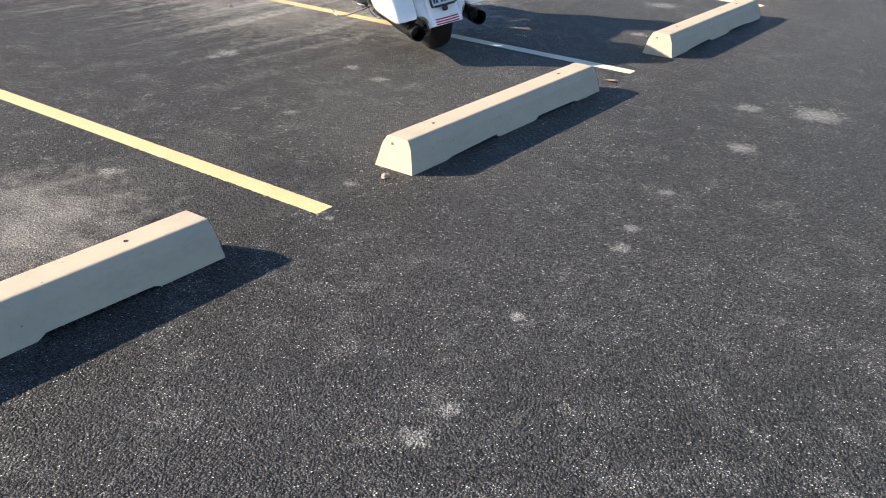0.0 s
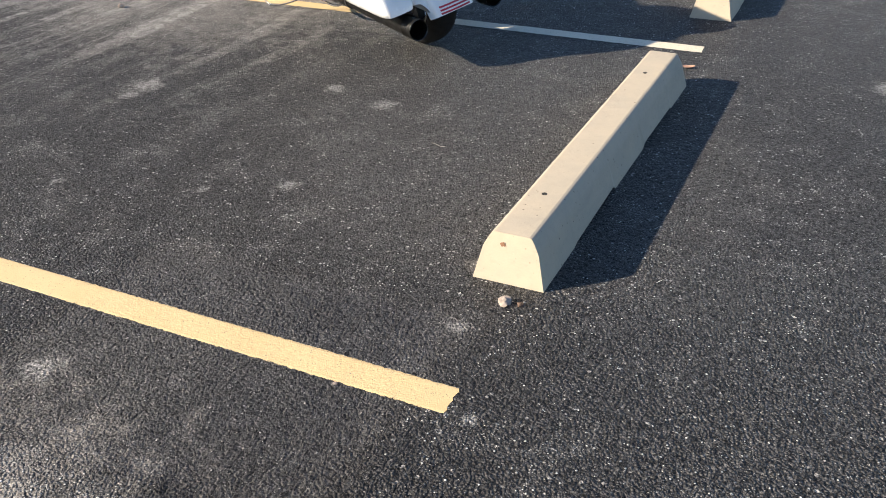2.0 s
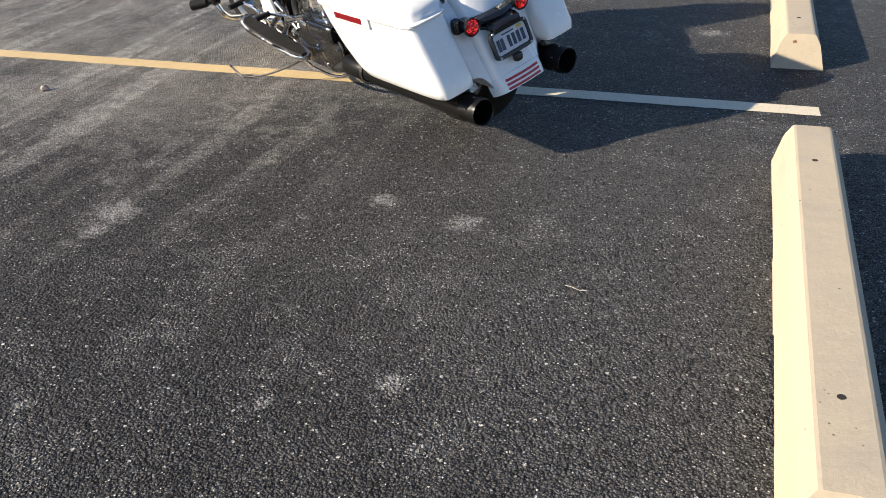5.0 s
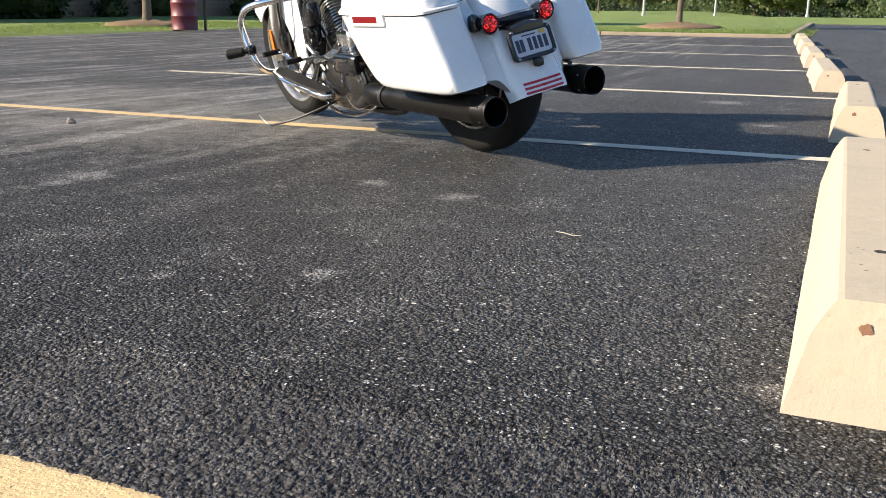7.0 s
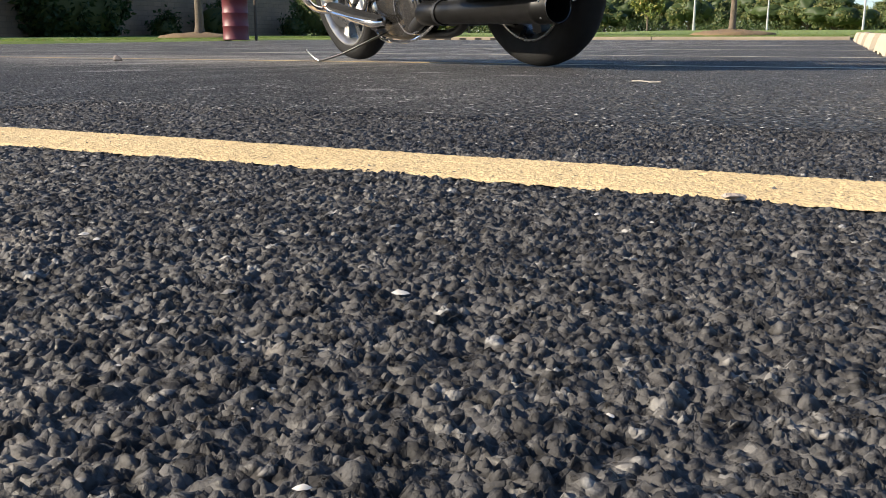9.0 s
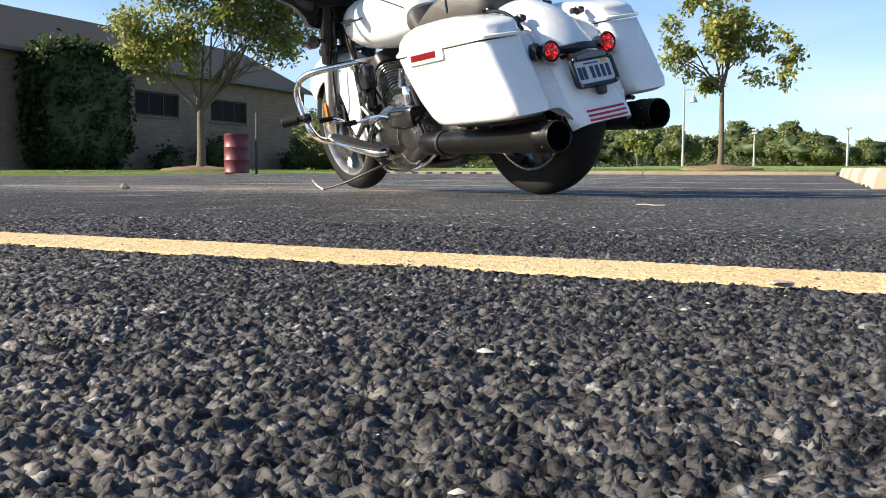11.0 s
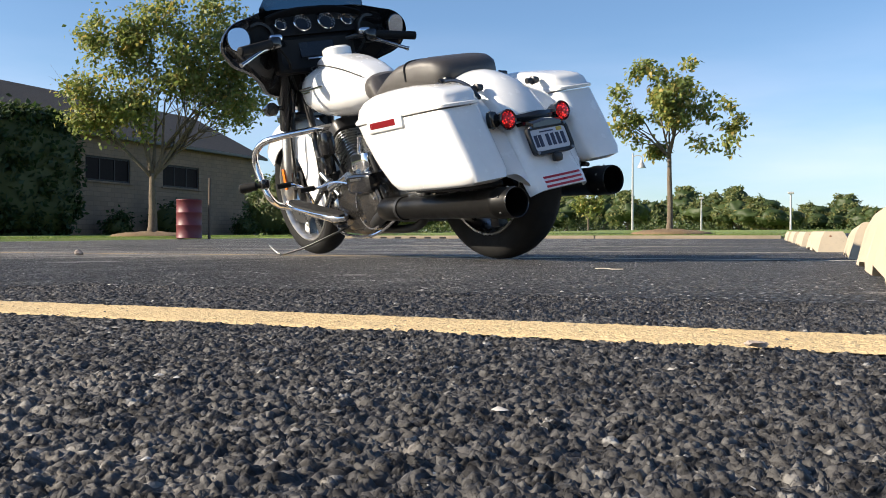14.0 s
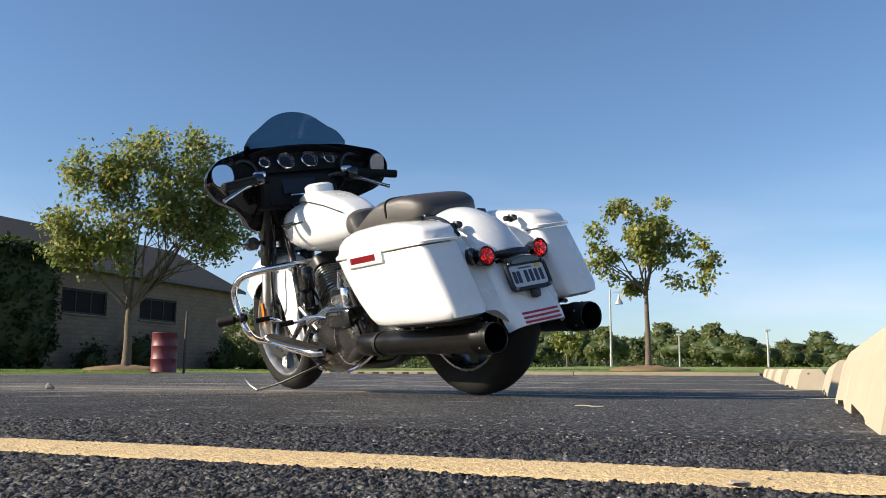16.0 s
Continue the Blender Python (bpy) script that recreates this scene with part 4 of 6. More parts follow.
# engine
bp("crankcase", pill_bm((0.76, 0, 0.285), (0.20, 0.125, 0.125), 4), CASE, "grey alloy crankcase")
rings = []
for y, f in ((0.12, 1.0), (0.175, 1.0), (0.195, 0.95), (0.204, 0.82), (0.206, 0.4)):
    o = []
    for k in range(40):
        t = 2 * math.pi * k / 40
        x, z = math.cos(t), math.sin(t)
        rr = 0.115 + 0.012 * x
        o.append((0.645 + (0.075 if x > 0 else -0.095) * min(1, abs(x) * 6) * f + rr * x * f, y, 0.258 + rr * z * f))
    rings.append(o)
primary = bp("primary_cover", loft_bm(rings), DARKCASE, "dark alloy primary cover")
bp("derby_cover", lathe_bm([(0.200, 0.092), (0.214, 0.090), (0.218, 0.082), (0.2165, 0.070), (0.219, 0.066), (0.221, 0.03), (0.2215, 0)], "y", 36, centre=(0.56, 0, 0.252)), DARKCASE, "round dark grey clutch cover", primary)
for k in range(5):
    t = 2 * math.pi * (k + 0.2) / 5
    bp("cover_bolt", lathe_bm([(0.216, 0), (0.216, 0.006), (0.223, 0.006), (0.223, 0)], "y", 8, centre=(0.56 + 0.077 * math.cos(t), 0, 0.252 + 0.077 * math.sin(t))), CHROME, "", primary)
for k in range(11):
    t = math.pi * (0.55 + k * 0.11)
    x = 0.645 + (0.075 if math.cos(t) > 0 else -0.095) * min(1, abs(math.cos(t)) * 6) + 0.108 * math.cos(t)
    bp("case_bolt", lathe_bm([(0.176, 0), (0.176, 0.006), (0.186, 0.006), (0.186, 0)], "y", 8, centre=(x, 0, 0.258 + 0.108 * math.sin(t))), CHROME, "", primary)
for name, base, top in (("front_cylinder", (0.855, 0.34), (0.995, 0.555)), ("rear_cylinder", (0.765, 0.36), (0.655, 0.59))):
    a, b = Vector((base[0], 0, base[1])), Vector((top[0], 0, top[1]))
    d = (b - a).normalized()
    side = Vector((d.z, 0, -d.x))
    core = []
    for q in (0.0, 1.0):
        p = a.lerp(b, q)
        core.append([p + side * x + Vector((0, y, 0)) for x, y in rounded(20, 0.052, 0.052, 2.2)])
    cyl = bp(name, loft_bm(core), SATIN, "air cooled cylinder with deep cooling fins")
    for k in range(17):
        p = a.lerp(b, 0.06 + 0.84 * k / 16)
        ext = 0.066 if k > 8 else 0.060
        rr = [[p + d * h + side * x + Vector((0, y, 0)) for x, y in rounded(24, ext + 0.005, ext + 0.018, 4)] for h in (-0.0022, 0.0022)]
        bp("fin", loft_bm(rr), FINS, "", cyl, False)
    p = b
    rk = [[p + d * h + side * x * f + Vector((0, y * f, 0)) for x, y in rounded(24, 0.078, 0.086, 4)] for h, f in ((-0.012, 1), (0.028, 1), (0.042, 0.92), (0.048, 0.6))]
    bp("rocker_cover", loft_bm(rk), CHROME if name == "rear_cylinder" else SATIN, "chrome rocker cover" if name == "rear_cylinder" else "", cyl)
for k, (a, b, w) in enumerate((((0.70, 0.20, 0.375), (0.86, 0.205, 0.335), 0.020), ((0.80, 0.20, 0.30), (0.93, 0.20, 0.40), 0.014), ((0.93, 0.20, 0.255), (0.84, 0.205, 0.345), 0.016))):
    bp("bracket", tube_bm([a, tuple((p + q) / 2 for p, q in zip(a, b)), b], [w, w * 0.7, w], 10), CASE, "bare alloy linkage bracket")
ring = ring_lathe([(0.204, 0.100), (0.212, 0.098), (0.212, 0.092), (0.204, 0.090)], (0.56, 0, 0.252), 40)
bp("cover_ring", ring, CHROME, "bright ring round the clutch cover", primary)
for a, b, r in (((0.74, 0.135, 0.345), (0.675, 0.13, 0.53), 0.010),):
    bp("pushrod_tube", tube_bm([a, b], r, 12), CHROME, "chrome pushrod tube")
for pts, r in (([(1.02, 0.12, 0.36), (0.96, 0.17, 0.33), (0.90, 0.19, 0.27), (0.86, 0.17, 0.19)], 0.011), ([(1.06, 0.10, 0.50), (1.03, 0.15, 0.44), (1.02, 0.16, 0.36), (1.04, 0.13, 0.28)], 0.009), ([(0.56, 0.16, 0.44), (0.50, 0.18, 0.38), (0.46, 0.17, 0.30)], 0.010)):
    bp("hose", tube_bm(curve_points(pts, 5), r, 8), RUBBER)
bp("ignition_box", pill_bm((0.99, 0.14, 0.43), (0.035, 0.035, 0.05), 4), BLACK)
bp("regulator", pill_bm((0.90, 0.15, 0.245), (0.045, 0.045, 0.050), 4), CASE)
bp("oil_cooler", box_bm(1.06, 1.10, -0.09, 0.09, 0.24, 0.40, 0.006), SATIN, "", None, False)
bp("horn_cover", pill_bm((0.945, 0.145, 0.525), (0.042, 0.032, 0.060)), BLACK)
bp("cam_box", pill_bm((0.66, 0.125, 0.415), (0.072, 0.050, 0.056), 4), CHROME, "polished alloy block under the rear cylinder")
bp("rocker_cap", pill_bm((0.60, 0.115, 0.50), (0.030, 0.025, 0.030), 3.5), CHROME)
bp("starter_cover", pill_bm((0.575, 0.185, 0.342), (0.105, 0.055, 0.044), 4.5, 28, "x", 10), BLACK, "black ribbed cover over the starter")
bp("cover_badge", box_bm(0.53, 0.62, 0.2385, 0.2415, 0.356, 0.366, 0.001), ALLOY, "", None, False)
bp("linkage", tube_bm(curve_points([(0.66, 0.215, 0.345), (0.80, 0.215, 0.36), (0.95, 0.215, 0.345), (1.06, 0.225, 0.335)], 5), 0.006, 8), CHROME)
bp("shift_lever", tube_bm(curve_points([(1.08, 0.19, 0.27), (1.06, 0.225, 0.335), (1.10, 0.235, 0.36), (1.18, 0.24, 0.375)], 5), 0.008, 8), CHROME)
bp("shift_peg", tube_bm([(1.175, 0.23, 0.375), (1.175, 0.31, 0.375)], 0.012, 10), RUBBER)
bp("shift_peg", tube_bm([(0.99, 0.22, 0.345), (0.99, 0.29, 0.345)], 0.012, 10), RUBBER)
bp("shift_arm", tube_bm([(0.86, 0.20, 0.37), (0.93, 0.205, 0.34), (1.03, 0.205, 0.275)], [0.010, 0.014, 0.010], 8), ALLOY)
bp("oil_line", tube_bm(curve_points([(0.42, 0.16, 0.20), (0.55, 0.20, 0.135), (0.75, 0.20, 0.125), (0.92, 0.17, 0.15), (1.0, 0.13, 0.22)], 5), 0.007, 8), CHROME)
for y, z0 in ((0.085, 0.60),):
    bp("cable", tube_bm(curve_points([(1.20, y, z0 + 0.22), (1.14, y + 0.02, z0 + 0.05), (1.03, y + 0.03, z0 - 0.05), (0.95, y + 0.02, z0 - 0.16), (0.90, y + 0.02, z0 - 0.24)], 5), 0.006, 8), RUBBER)
bp("brake_line", tube_bm(curve_points([(1.33, 0.07, 0.75), (1.30, 0.13, 0.6), (1.33, 0.13, 0.45), (1.40, 0.10, 0.36)], 5), 0.005, 8), RUBBER)

# engine guard, highway pegs, floorboards, side stand
guard_path = [(1.06, 0.0, 0.60), (1.10, 0.12, 0.598), (1.20, 0.24, 0.592), (1.285, 0.295, 0.575), (1.335, 0.315, 0.525), (1.335, 0.315, 0.46), (1.30, 0.31, 0.37), (1.285, 0.30, 0.325), (1.29, 0.26, 0.285), (1.27, 0.19, 0.262), (1.15, 0.12, 0.235), (1.05, 0.06, 0.22)]
for s in (1, -1):
    g = bp("engine_guard", tube_bm([(x, s * y, z) for x, y, z in curve_points(guard_path, 6)], 0.0155, 14), CHROME, "bent chrome engine guard")
    peg = bp("highway_peg", tube_bm([(1.29, s * 0.325, 0.392), (1.305, s * 0.345, 0.392), (1.308, s * 0.348, 0.392), (1.355, s * 0.402, 0.391), (1.36, s * 0.408, 0.391)], [0.011, 0.012, 0.020, 0.023, 0.016], 16), RUBBER, "black rubber highway peg")
    bp("peg_clamp", pill_bm((1.293, s * 0.312, 0.394), (0.024, 0.024, 0.024)), BLACK, "", peg)
    rings = []
    for x, w0, w1, z in ((1.19, 0.215, 0.275, 0.300), (1.165, 0.195, 0.300, 0.292), (1.08, 0.185, 0.312, 0.276), (0.90, 0.185, 0.312, 0.246), (0.76, 0.19, 0.300, 0.224), (0.715, 0.205, 0.285, 0.216), (0.70, 0.225, 0.265, 0.214)):
        dp = 0.012 + 0.020 * (1.19 - x) / 0.49 * (1 if 0.72 < x < 1.18 else 0.4)
        rings.append([(x, s * (w0 + 0.02), z - dp * 0.7), (x, s * (w1 - 0.045), z - dp), (x, s * (w1 - 0.020), z - dp * 0.85), (x, s * (w1 - 0.010), z - dp * 0.45), (x, s * (w1 - 0.008), z - 0.002), (x, s * (w1 - 0.012), z + 0.004), (x, s * (w0 + 0.02), z + 0.004)])
    fb = bp("floorboard", loft_bm(rings), CHROME, "chrome footboard with a rubber pad", None, True, 50)
    rings = []
    for x, w0, w1, z in ((1.175, 0.225, 0.265, 0.297), (1.155, 0.205, 0.290, 0.2905), (1.08, 0.197, 0.300, 0.276), (0.90, 0.197, 0.300, 0.246), (0.765, 0.20, 0.288, 0.2248), (0.722, 0.215, 0.275, 0.217)):
        rings.append([(x, s * (w0 + 0.02), z + 0.003), (x, s * (w1 - 0.012), z + 0.003), (x, s * (w1 - 0.014), z + 0.010), (x, s * (w0 + 0.022), z + 0.010)])
    bp("pad", loft_bm(rings), RUBBER, "", fb, False)
    bp("board_bracket", box_bm(0.74, 0.80, s * 0.24 - 0.02, s * 0.24 + 0.02, 0.185, 0.212, 0.004), SATIN, "", fb, False)
stand = bp("side_stand", tube_bm(curve_points([(0.80, 0.14, 0.17), (0.86, 0.24, 0.14), (0.96, 0.32, 0.105), (1.06, 0.368, 0.086), (1.105, 0.382, 0.082)], 6), 0.0048, 10), SATIN, "bent dark side stand with a bright foot")
bp("stand_foot", tube_bm(curve_points([(1.10, 0.384, 0.082), (1.135, 0.392, 0.100), (1.172, 0.400, 0.132)], 5), [0.0045] * 9 + [0.005, 0.005], 10), ALLOY, "", stand)

# fork and front light work
for s in (1, -1):
    fl = bp("fork_leg", tube_bm([(1.480, s * 0.105, 0.295), (1.476, s * 0.105, 0.33), (1.472, s * 0.105, 0.34), (1.376, s * 0.105, 0.63), (1.374, s * 0.105, 0.635)], [0.024, 0.034, 0.031, 0.031, 0.027], 18), FORK, "grey alloy lower fork leg")
    bp("fork_cover", tube_bm([(1.377, s * 0.105, 0.625), (1.28, s * 0.105, 0.90)], 0.037, 18), BLACK, "gloss black fork cover", fl)
    bp("fork_reflector", box_bm(1.432, 1.455, s * 0.140 - 0.003, s * 0.140 + 0.003, 0.345, 0.445, 0.002), AMBER, "orange fork reflector", fl, False)
    bp("caliper", pill_bm((1.385, s * 0.095, 0.38), (0.035, 0.03, 0.0520)), BLACK, "", fl)
    bp("front_signal", lathe_bm([(0.045, 0), (0.04, 0.018), (0.015, 0.029), (-0.025, 0.031), (-0.03, 0.026), (-0.032, 0)], "x", 22, centre=(1.315, s * 0.205, 0.725)), BLACK, "black bullet turn signal")
    bp("signal_stalk", tube_bm([(1.32, s * 0.19, 0.725), (1.34, s * 0.10, 0.735)], 0.010, 10), BLACK)

# tank, console, seat
N = 28
rings = []
for x, hw, z0, z1, pw in ((0.545, 0.03, 0.675, 0.715, 2), (0.57, 0.070, 0.655, 0.732, 2.2), (0.64, 0.105, 0.632, 0.765, 2.3), (0.72, 0.132, 0.622, 0.798, 2.4), (0.82, 0.152, 0.620, 0.834, 2.5), (0.92, 0.160, 0.626, 0.858, 2.5), (1.02, 0.156, 0.640, 0.870, 2.4), (1.09, 0.140, 0.660, 0.866, 2.3), (1.14, 0.108, 0.690, 0.846, 2.2), (1.165, 0.062, 0.725, 0.815, 2), (1.172, 0.015, 0.76, 0.785, 2)):
    rings.append([(x, a, (z0 + z1) / 2 + b) for a, b in rounded(N, hw, (z1 - z0) / 2, pw)])
tank = bp("fuel_tank", loft_bm(rings), WHITE, "white teardrop fuel tank")
for s in (1, -1):
    tg = bmesh.new()
    box_bm(0.86, 1.06, s * 0.157 - 0.002, s * 0.157 + 0.003, 0.762, 0.770, 0.001, tg)
    box_bm(0.96, 1.08, s * 0.155 - 0.002, s * 0.155 + 0.003, 0.772, 0.779, 0.001, tg)
    box_bm(0.98, 1.04, s * 0.156 - 0.002, s * 0.156 + 0.003, 0.753, 0.760, 0.001, tg)
    bp("tank_badge", tg, CHROME, "small chrome wing badge", tank, False)
rings = []
for x, hw, z0, z1 in ((1.06, 0.045, 0.84, 0.868), (1.03, 0.072, 0.84, 0.896), (0.97, 0.082, 0.83, 0.906), (0.90, 0.082, 0.82, 0.897), (0.80, 0.080, 0.79, 0.869), (0.70, 0.074, 0.75, 0.828), (0.62, 0.060, 0.72, 0.786), (0.59, 0.030, 0.70, 0.752)):
    rings.append([(x, a, (z0 + z1) / 2 + b) for a, b in rounded(N, hw, (z1 - z0) / 2, 4)])
bp("console", loft_bm(rings), WHITE, "", tank)
bp("filler_lid", lathe_bm([(0.888, 0), (0.888, 0.066), (0.926, 0.064), (0.936, 0.0520), (0.940, 0)], "z", 32, centre=(0.965, 0, 0)), WHITE, "round white fuel door", tank)
bp("tank_trim", tube_bm(curve_points([(1.15, 0.03, 0.86), (1.06, 0.088, 0.866), (0.95, 0.096, 0.860), (0.80, 0.093, 0.822), (0.66, 0.078, 0.768)], 5), 0.0028, 6), SATIN, "", tank)
rings = []
for x, hw, z0, z1, pw in ((0.665, 0.03, 0.69, 0.735, 2.2), (0.635, 0.088, 0.655, 0.757, 2.4), (0.585, 0.116, 0.645, 0.770, 2.5), (0.53, 0.128, 0.64, 0.758, 2.6), (0.49, 0.140, 0.63, 0.705, 3), (0.45, 0.162, 0.61, 0.690, 3.0), (0.39, 0.174, 0.60, 0.713, 4.0), (0.33, 0.173, 0.60, 0.740, 5.0), (0.27, 0.168, 0.60, 0.760, 5.6), (0.215, 0.162, 0.60, 0.762, 5.8), (0.14, 0.151, 0.62, 0.761, 5.6), (0.085, 0.144, 0.63, 0.751, 5.0), (0.05, 0.132, 0.64, 0.738, 3.8), (0.028, 0.114, 0.65, 0.722, 3.2), (0.016, 0.08, 0.665, 0.705, 2.6), (0.012, 0.03, 0.675, 0.694, 2)):
    rings.append([(x, a, (z0 + z1) / 2 + b) for a, b in rounded(N, hw, (z1 - z0) / 2, pw)])
seat = bp("seat", loft_bm(rings), LEATHER, "black stitched vinyl two-up seat")
bp("seat_seam", tube_bm([(0.213, a, 0.6895 + b) for a, b in rounded(44, 0.1630, 0.0735, 5.8)[:23]], 0.0035, 6), SATIN, "", seat)

# batwing fairing
half_line = [(1.190, 0.0, 1.150), (1.180, 0.12, 1.150), (1.150, 0.235, 1.140), (1.115, 0.325, 1.112), (1.100, 0.395, 1.090), (1.105, 0.445, 1.045), (1.125, 0.455, 0.985), (1.150, 0.408, 0.920), (1.205, 0.315, 0.885), (1.295, 0.235, 0.838), (1.355, 0.190, 0.800), (1.375, 0.10, 0.772), (1.375, 0.0, 0.768)]
fine = curve_points(half_line, 3)
rim = list(fine) + [Vector((p.x, -p.y, p.z)) for p in reversed(fine[1:-1])]
mid = Vector((0, 0, 0.985))


def fair_ring(f, dx, flat=0.0):
    out = []
    for p in rim:
        q = Vector((p.x, mid.y + (p.y - mid.y) * f, mid.z + (p.z - mid.z) * f))
        q.x = (p.x if flat == 0 else p.x * (1 - flat) + 1.20 * flat) + dx
        out.append(q)
    return out


shell = loft_bm([fair_ring(0.985, 0.006), fair_ring(1.0, 0.0), fair_ring(1.008, 0.012), fair_ring(0.99, 0.05), fair_ring(0.90, 0.12), fair_ring(0.70, 0.19, 0.3), fair_ring(0.40, 0.235, 0.6), fair_ring(0.1, 0.25, 0.8)])
fairing = bp("fairing", shell, BLACK, "gloss black batwing fairing")
dash = loft_bm([fair_ring(0.99, 0.012), fair_ring(0.955, 0.022), fair_ring(0.90, 0.045, 0.2), fair_ring(0.80, 0.055, 0.5), fair_ring(0.55, 0.045, 0.8), fair_ring(0.2, 0.04, 0.9), fair_ring(0.02, 0.04, 0.9)])
bp("dash", dash, INNER, "", fairing)
# instrument hood and panel
rings = []
for y in np.linspace(-0.235, 0.235, 15):
    k = 1 - (abs(y) / 0.235) ** 3
    rings.append([(1.19, y, 1.025), (1.150, y, 1.028), (1.172, y, 1.085 + 0.030 * k), (1.130, y, 1.105 + 0.035 * k), (1.135, y, 1.112 + 0.035 * k), (1.20, y, 1.118 + 0.030 * k)])
bp("instrument_panel", loft_bm(rings), INNER, "", fairing)
for y, r in ((0.165, 0.030), (0.060, 0.043), (-0.060, 0.043), (-0.165, 0.030)):
    m = Matrix.Translation((1.150, y, 1.075)) @ Matrix.Rotation(radians(20), 4, "Y")
    gb = ring_lathe([(-0.010, r), (-0.013, r - 0.003), (-0.006, r - 0.005), (0.02, r - 0.005), (0.02, r)], (0, 0, 0), 32, "x")
    gb.transform(m)
    ga = bp("gauge", gb, CHROME, "round gauge with a chrome bezel", fairing)
    fb_ = lathe_bm([(0.0, 0), (0.0, r - 0.004), (0.02, r - 0.004), (0.02, 0)], "x", 32)
    fb_.transform(m)
    bp("dial", fb_, GLASS_DARK, "", ga)
    tk = bmesh.new()
    for q in range(13):
        t = radians(-30 + 20 * q)
        d = Vector((0, math.cos(t), math.sin(t)))
        n = Vector((0, -math.sin(t), math.cos(t)))
        a, b = d * (r * 0.66), d * (r * 0.8)
        loft_bm([[a + n * 0.0012 + Vector((-0.001, 0, 0)), a - n * 0.0012 + Vector((-0.001, 0, 0)), a - n * 0.0012, a + n * 0.0012], [b + n * 0.0012 + Vector((-0.001, 0, 0)), b - n * 0.0012 + Vector((-0.001, 0, 0)), b - n * 0.0012, b + n * 0.0012]], bm=tk)
    tk.transform(m)
    bp("marks", tk, DIAL, "", ga, False)
sc = box_bm(-0.006, 0.01, -0.088, 0.088, -0.042, 0.042, 0.004)
sc.transform(Matrix.Translation((1.165, 0, 0.965)) @ Matrix.Rotation(radians(12), 4, "Y"))
bp("radio_screen", sc, GLASS_DARK, "", fairing, False)
sc = box_bm(-0.010, 0.006, -0.06, 0.06, -0.004, 0.004, 0.002)
sc.transform(Matrix.Translation((1.155, 0, 0.918)))
bp("radio_trim", sc, CHROME, "", fairing, False)
bp("lower_dash", box_bm(1.165, 1.24, -0.20, 0.20, 0.86, 1.03, 0.02), INNER, "", fairing, False)
for s in (1, -1):
    sp = ring_lathe([(0.0, 0.068), (-0.012, 0.064), (-0.012, 0.0530), (0.004, 0.05), (0.02, 0.05), (0.02, 0.068)], (0, 0, 0), 32, "x")
    sp.transform(Matrix.Translation((1.150, s * 0.272, 1.030)) @ Matrix.Rotation(radians(-s * 8), 4, "Z"))
    bp("speaker_ring", sp, SATIN, "", fairing)
    gr = lathe_bm([(0.0, 0), (-0.006, 0.02), (0.0, 0.052), (0.02, 0.052), (0.02, 0)], "x", 28)
    gr.transform(Matrix.Translation((1.150, s * 0.272, 1.030)))
    bp("speaker_grille", gr, RUBBER, "", fairing)
    mm = Matrix.Translation((1.098, s * 0.388, 1.022)) @ Matrix.Rotation(radians(-s * 14), 4, "Z") @ Matrix.Rotation(radians(6 if s > 0 else -14), 4, "Y")
    o = rounded(28, 0.046, 0.050, 2.4)
    mb = loft_bm([[(0.022, a * 0.5, b * 0.5) for a, b in o], [(0.014, a * 0.95, b * 0.95) for a, b in o], [(-0.002, a * 1.08, b * 1.08) for a, b in o], [(-0.004, a * 1.02, b * 1.02) for a, b in o]])
    mb.transform(mm)
    mi = bp("mirror", mb, BLACK, "black mirror set in the fairing edge", fairing)
    mg = loft_bm([[(-0.0045, a, b) for a, b in o], [(-0.006, a * 0.985, b * 0.985) for a, b in o]])
    mg.transform(mm)
    bp("mirror_glass", mg, MIRROR, "", mi)
# smoked screen
rings = []
for y in np.linspace(-0.255, 0.255, 27):
    q = abs(y) / 0.255
    top = 1.301 - 0.030 * (q / 0.45) ** 2.2 if q < 0.45 else (1.271 - 0.055 * (q - 0.45) / 0.30 if q < 0.75 else 1.216 - 0.066 * ((q - 0.75) / 0.25) ** 1.6)
    xb = 1.205 - 0.065 * q**2
    base = 1.142 - 0.012 * q**2
    lean = (top - base) * 0.42
    rings.append([(xb, y, base), (xb - lean * 0.55, y, base + (top - base) * 0.5), (xb - lean, y, top), (xb - lean + 0.005, y, top), (xb - lean * 0.55 + 0.005, y, base + (top - base) * 0.5), (xb + 0.005, y, base)])
bp("windscreen", loft_bm(rings), SMOKED, "smoked tinted windscreen", fairing)

fairing.matrix_local = Matrix.Translation((1.10, 0.45, 0)) @ Matrix.Rotation(radians(-2.6), 4, "Z") @ Matrix.Translation((-1.10, -0.45, 0))

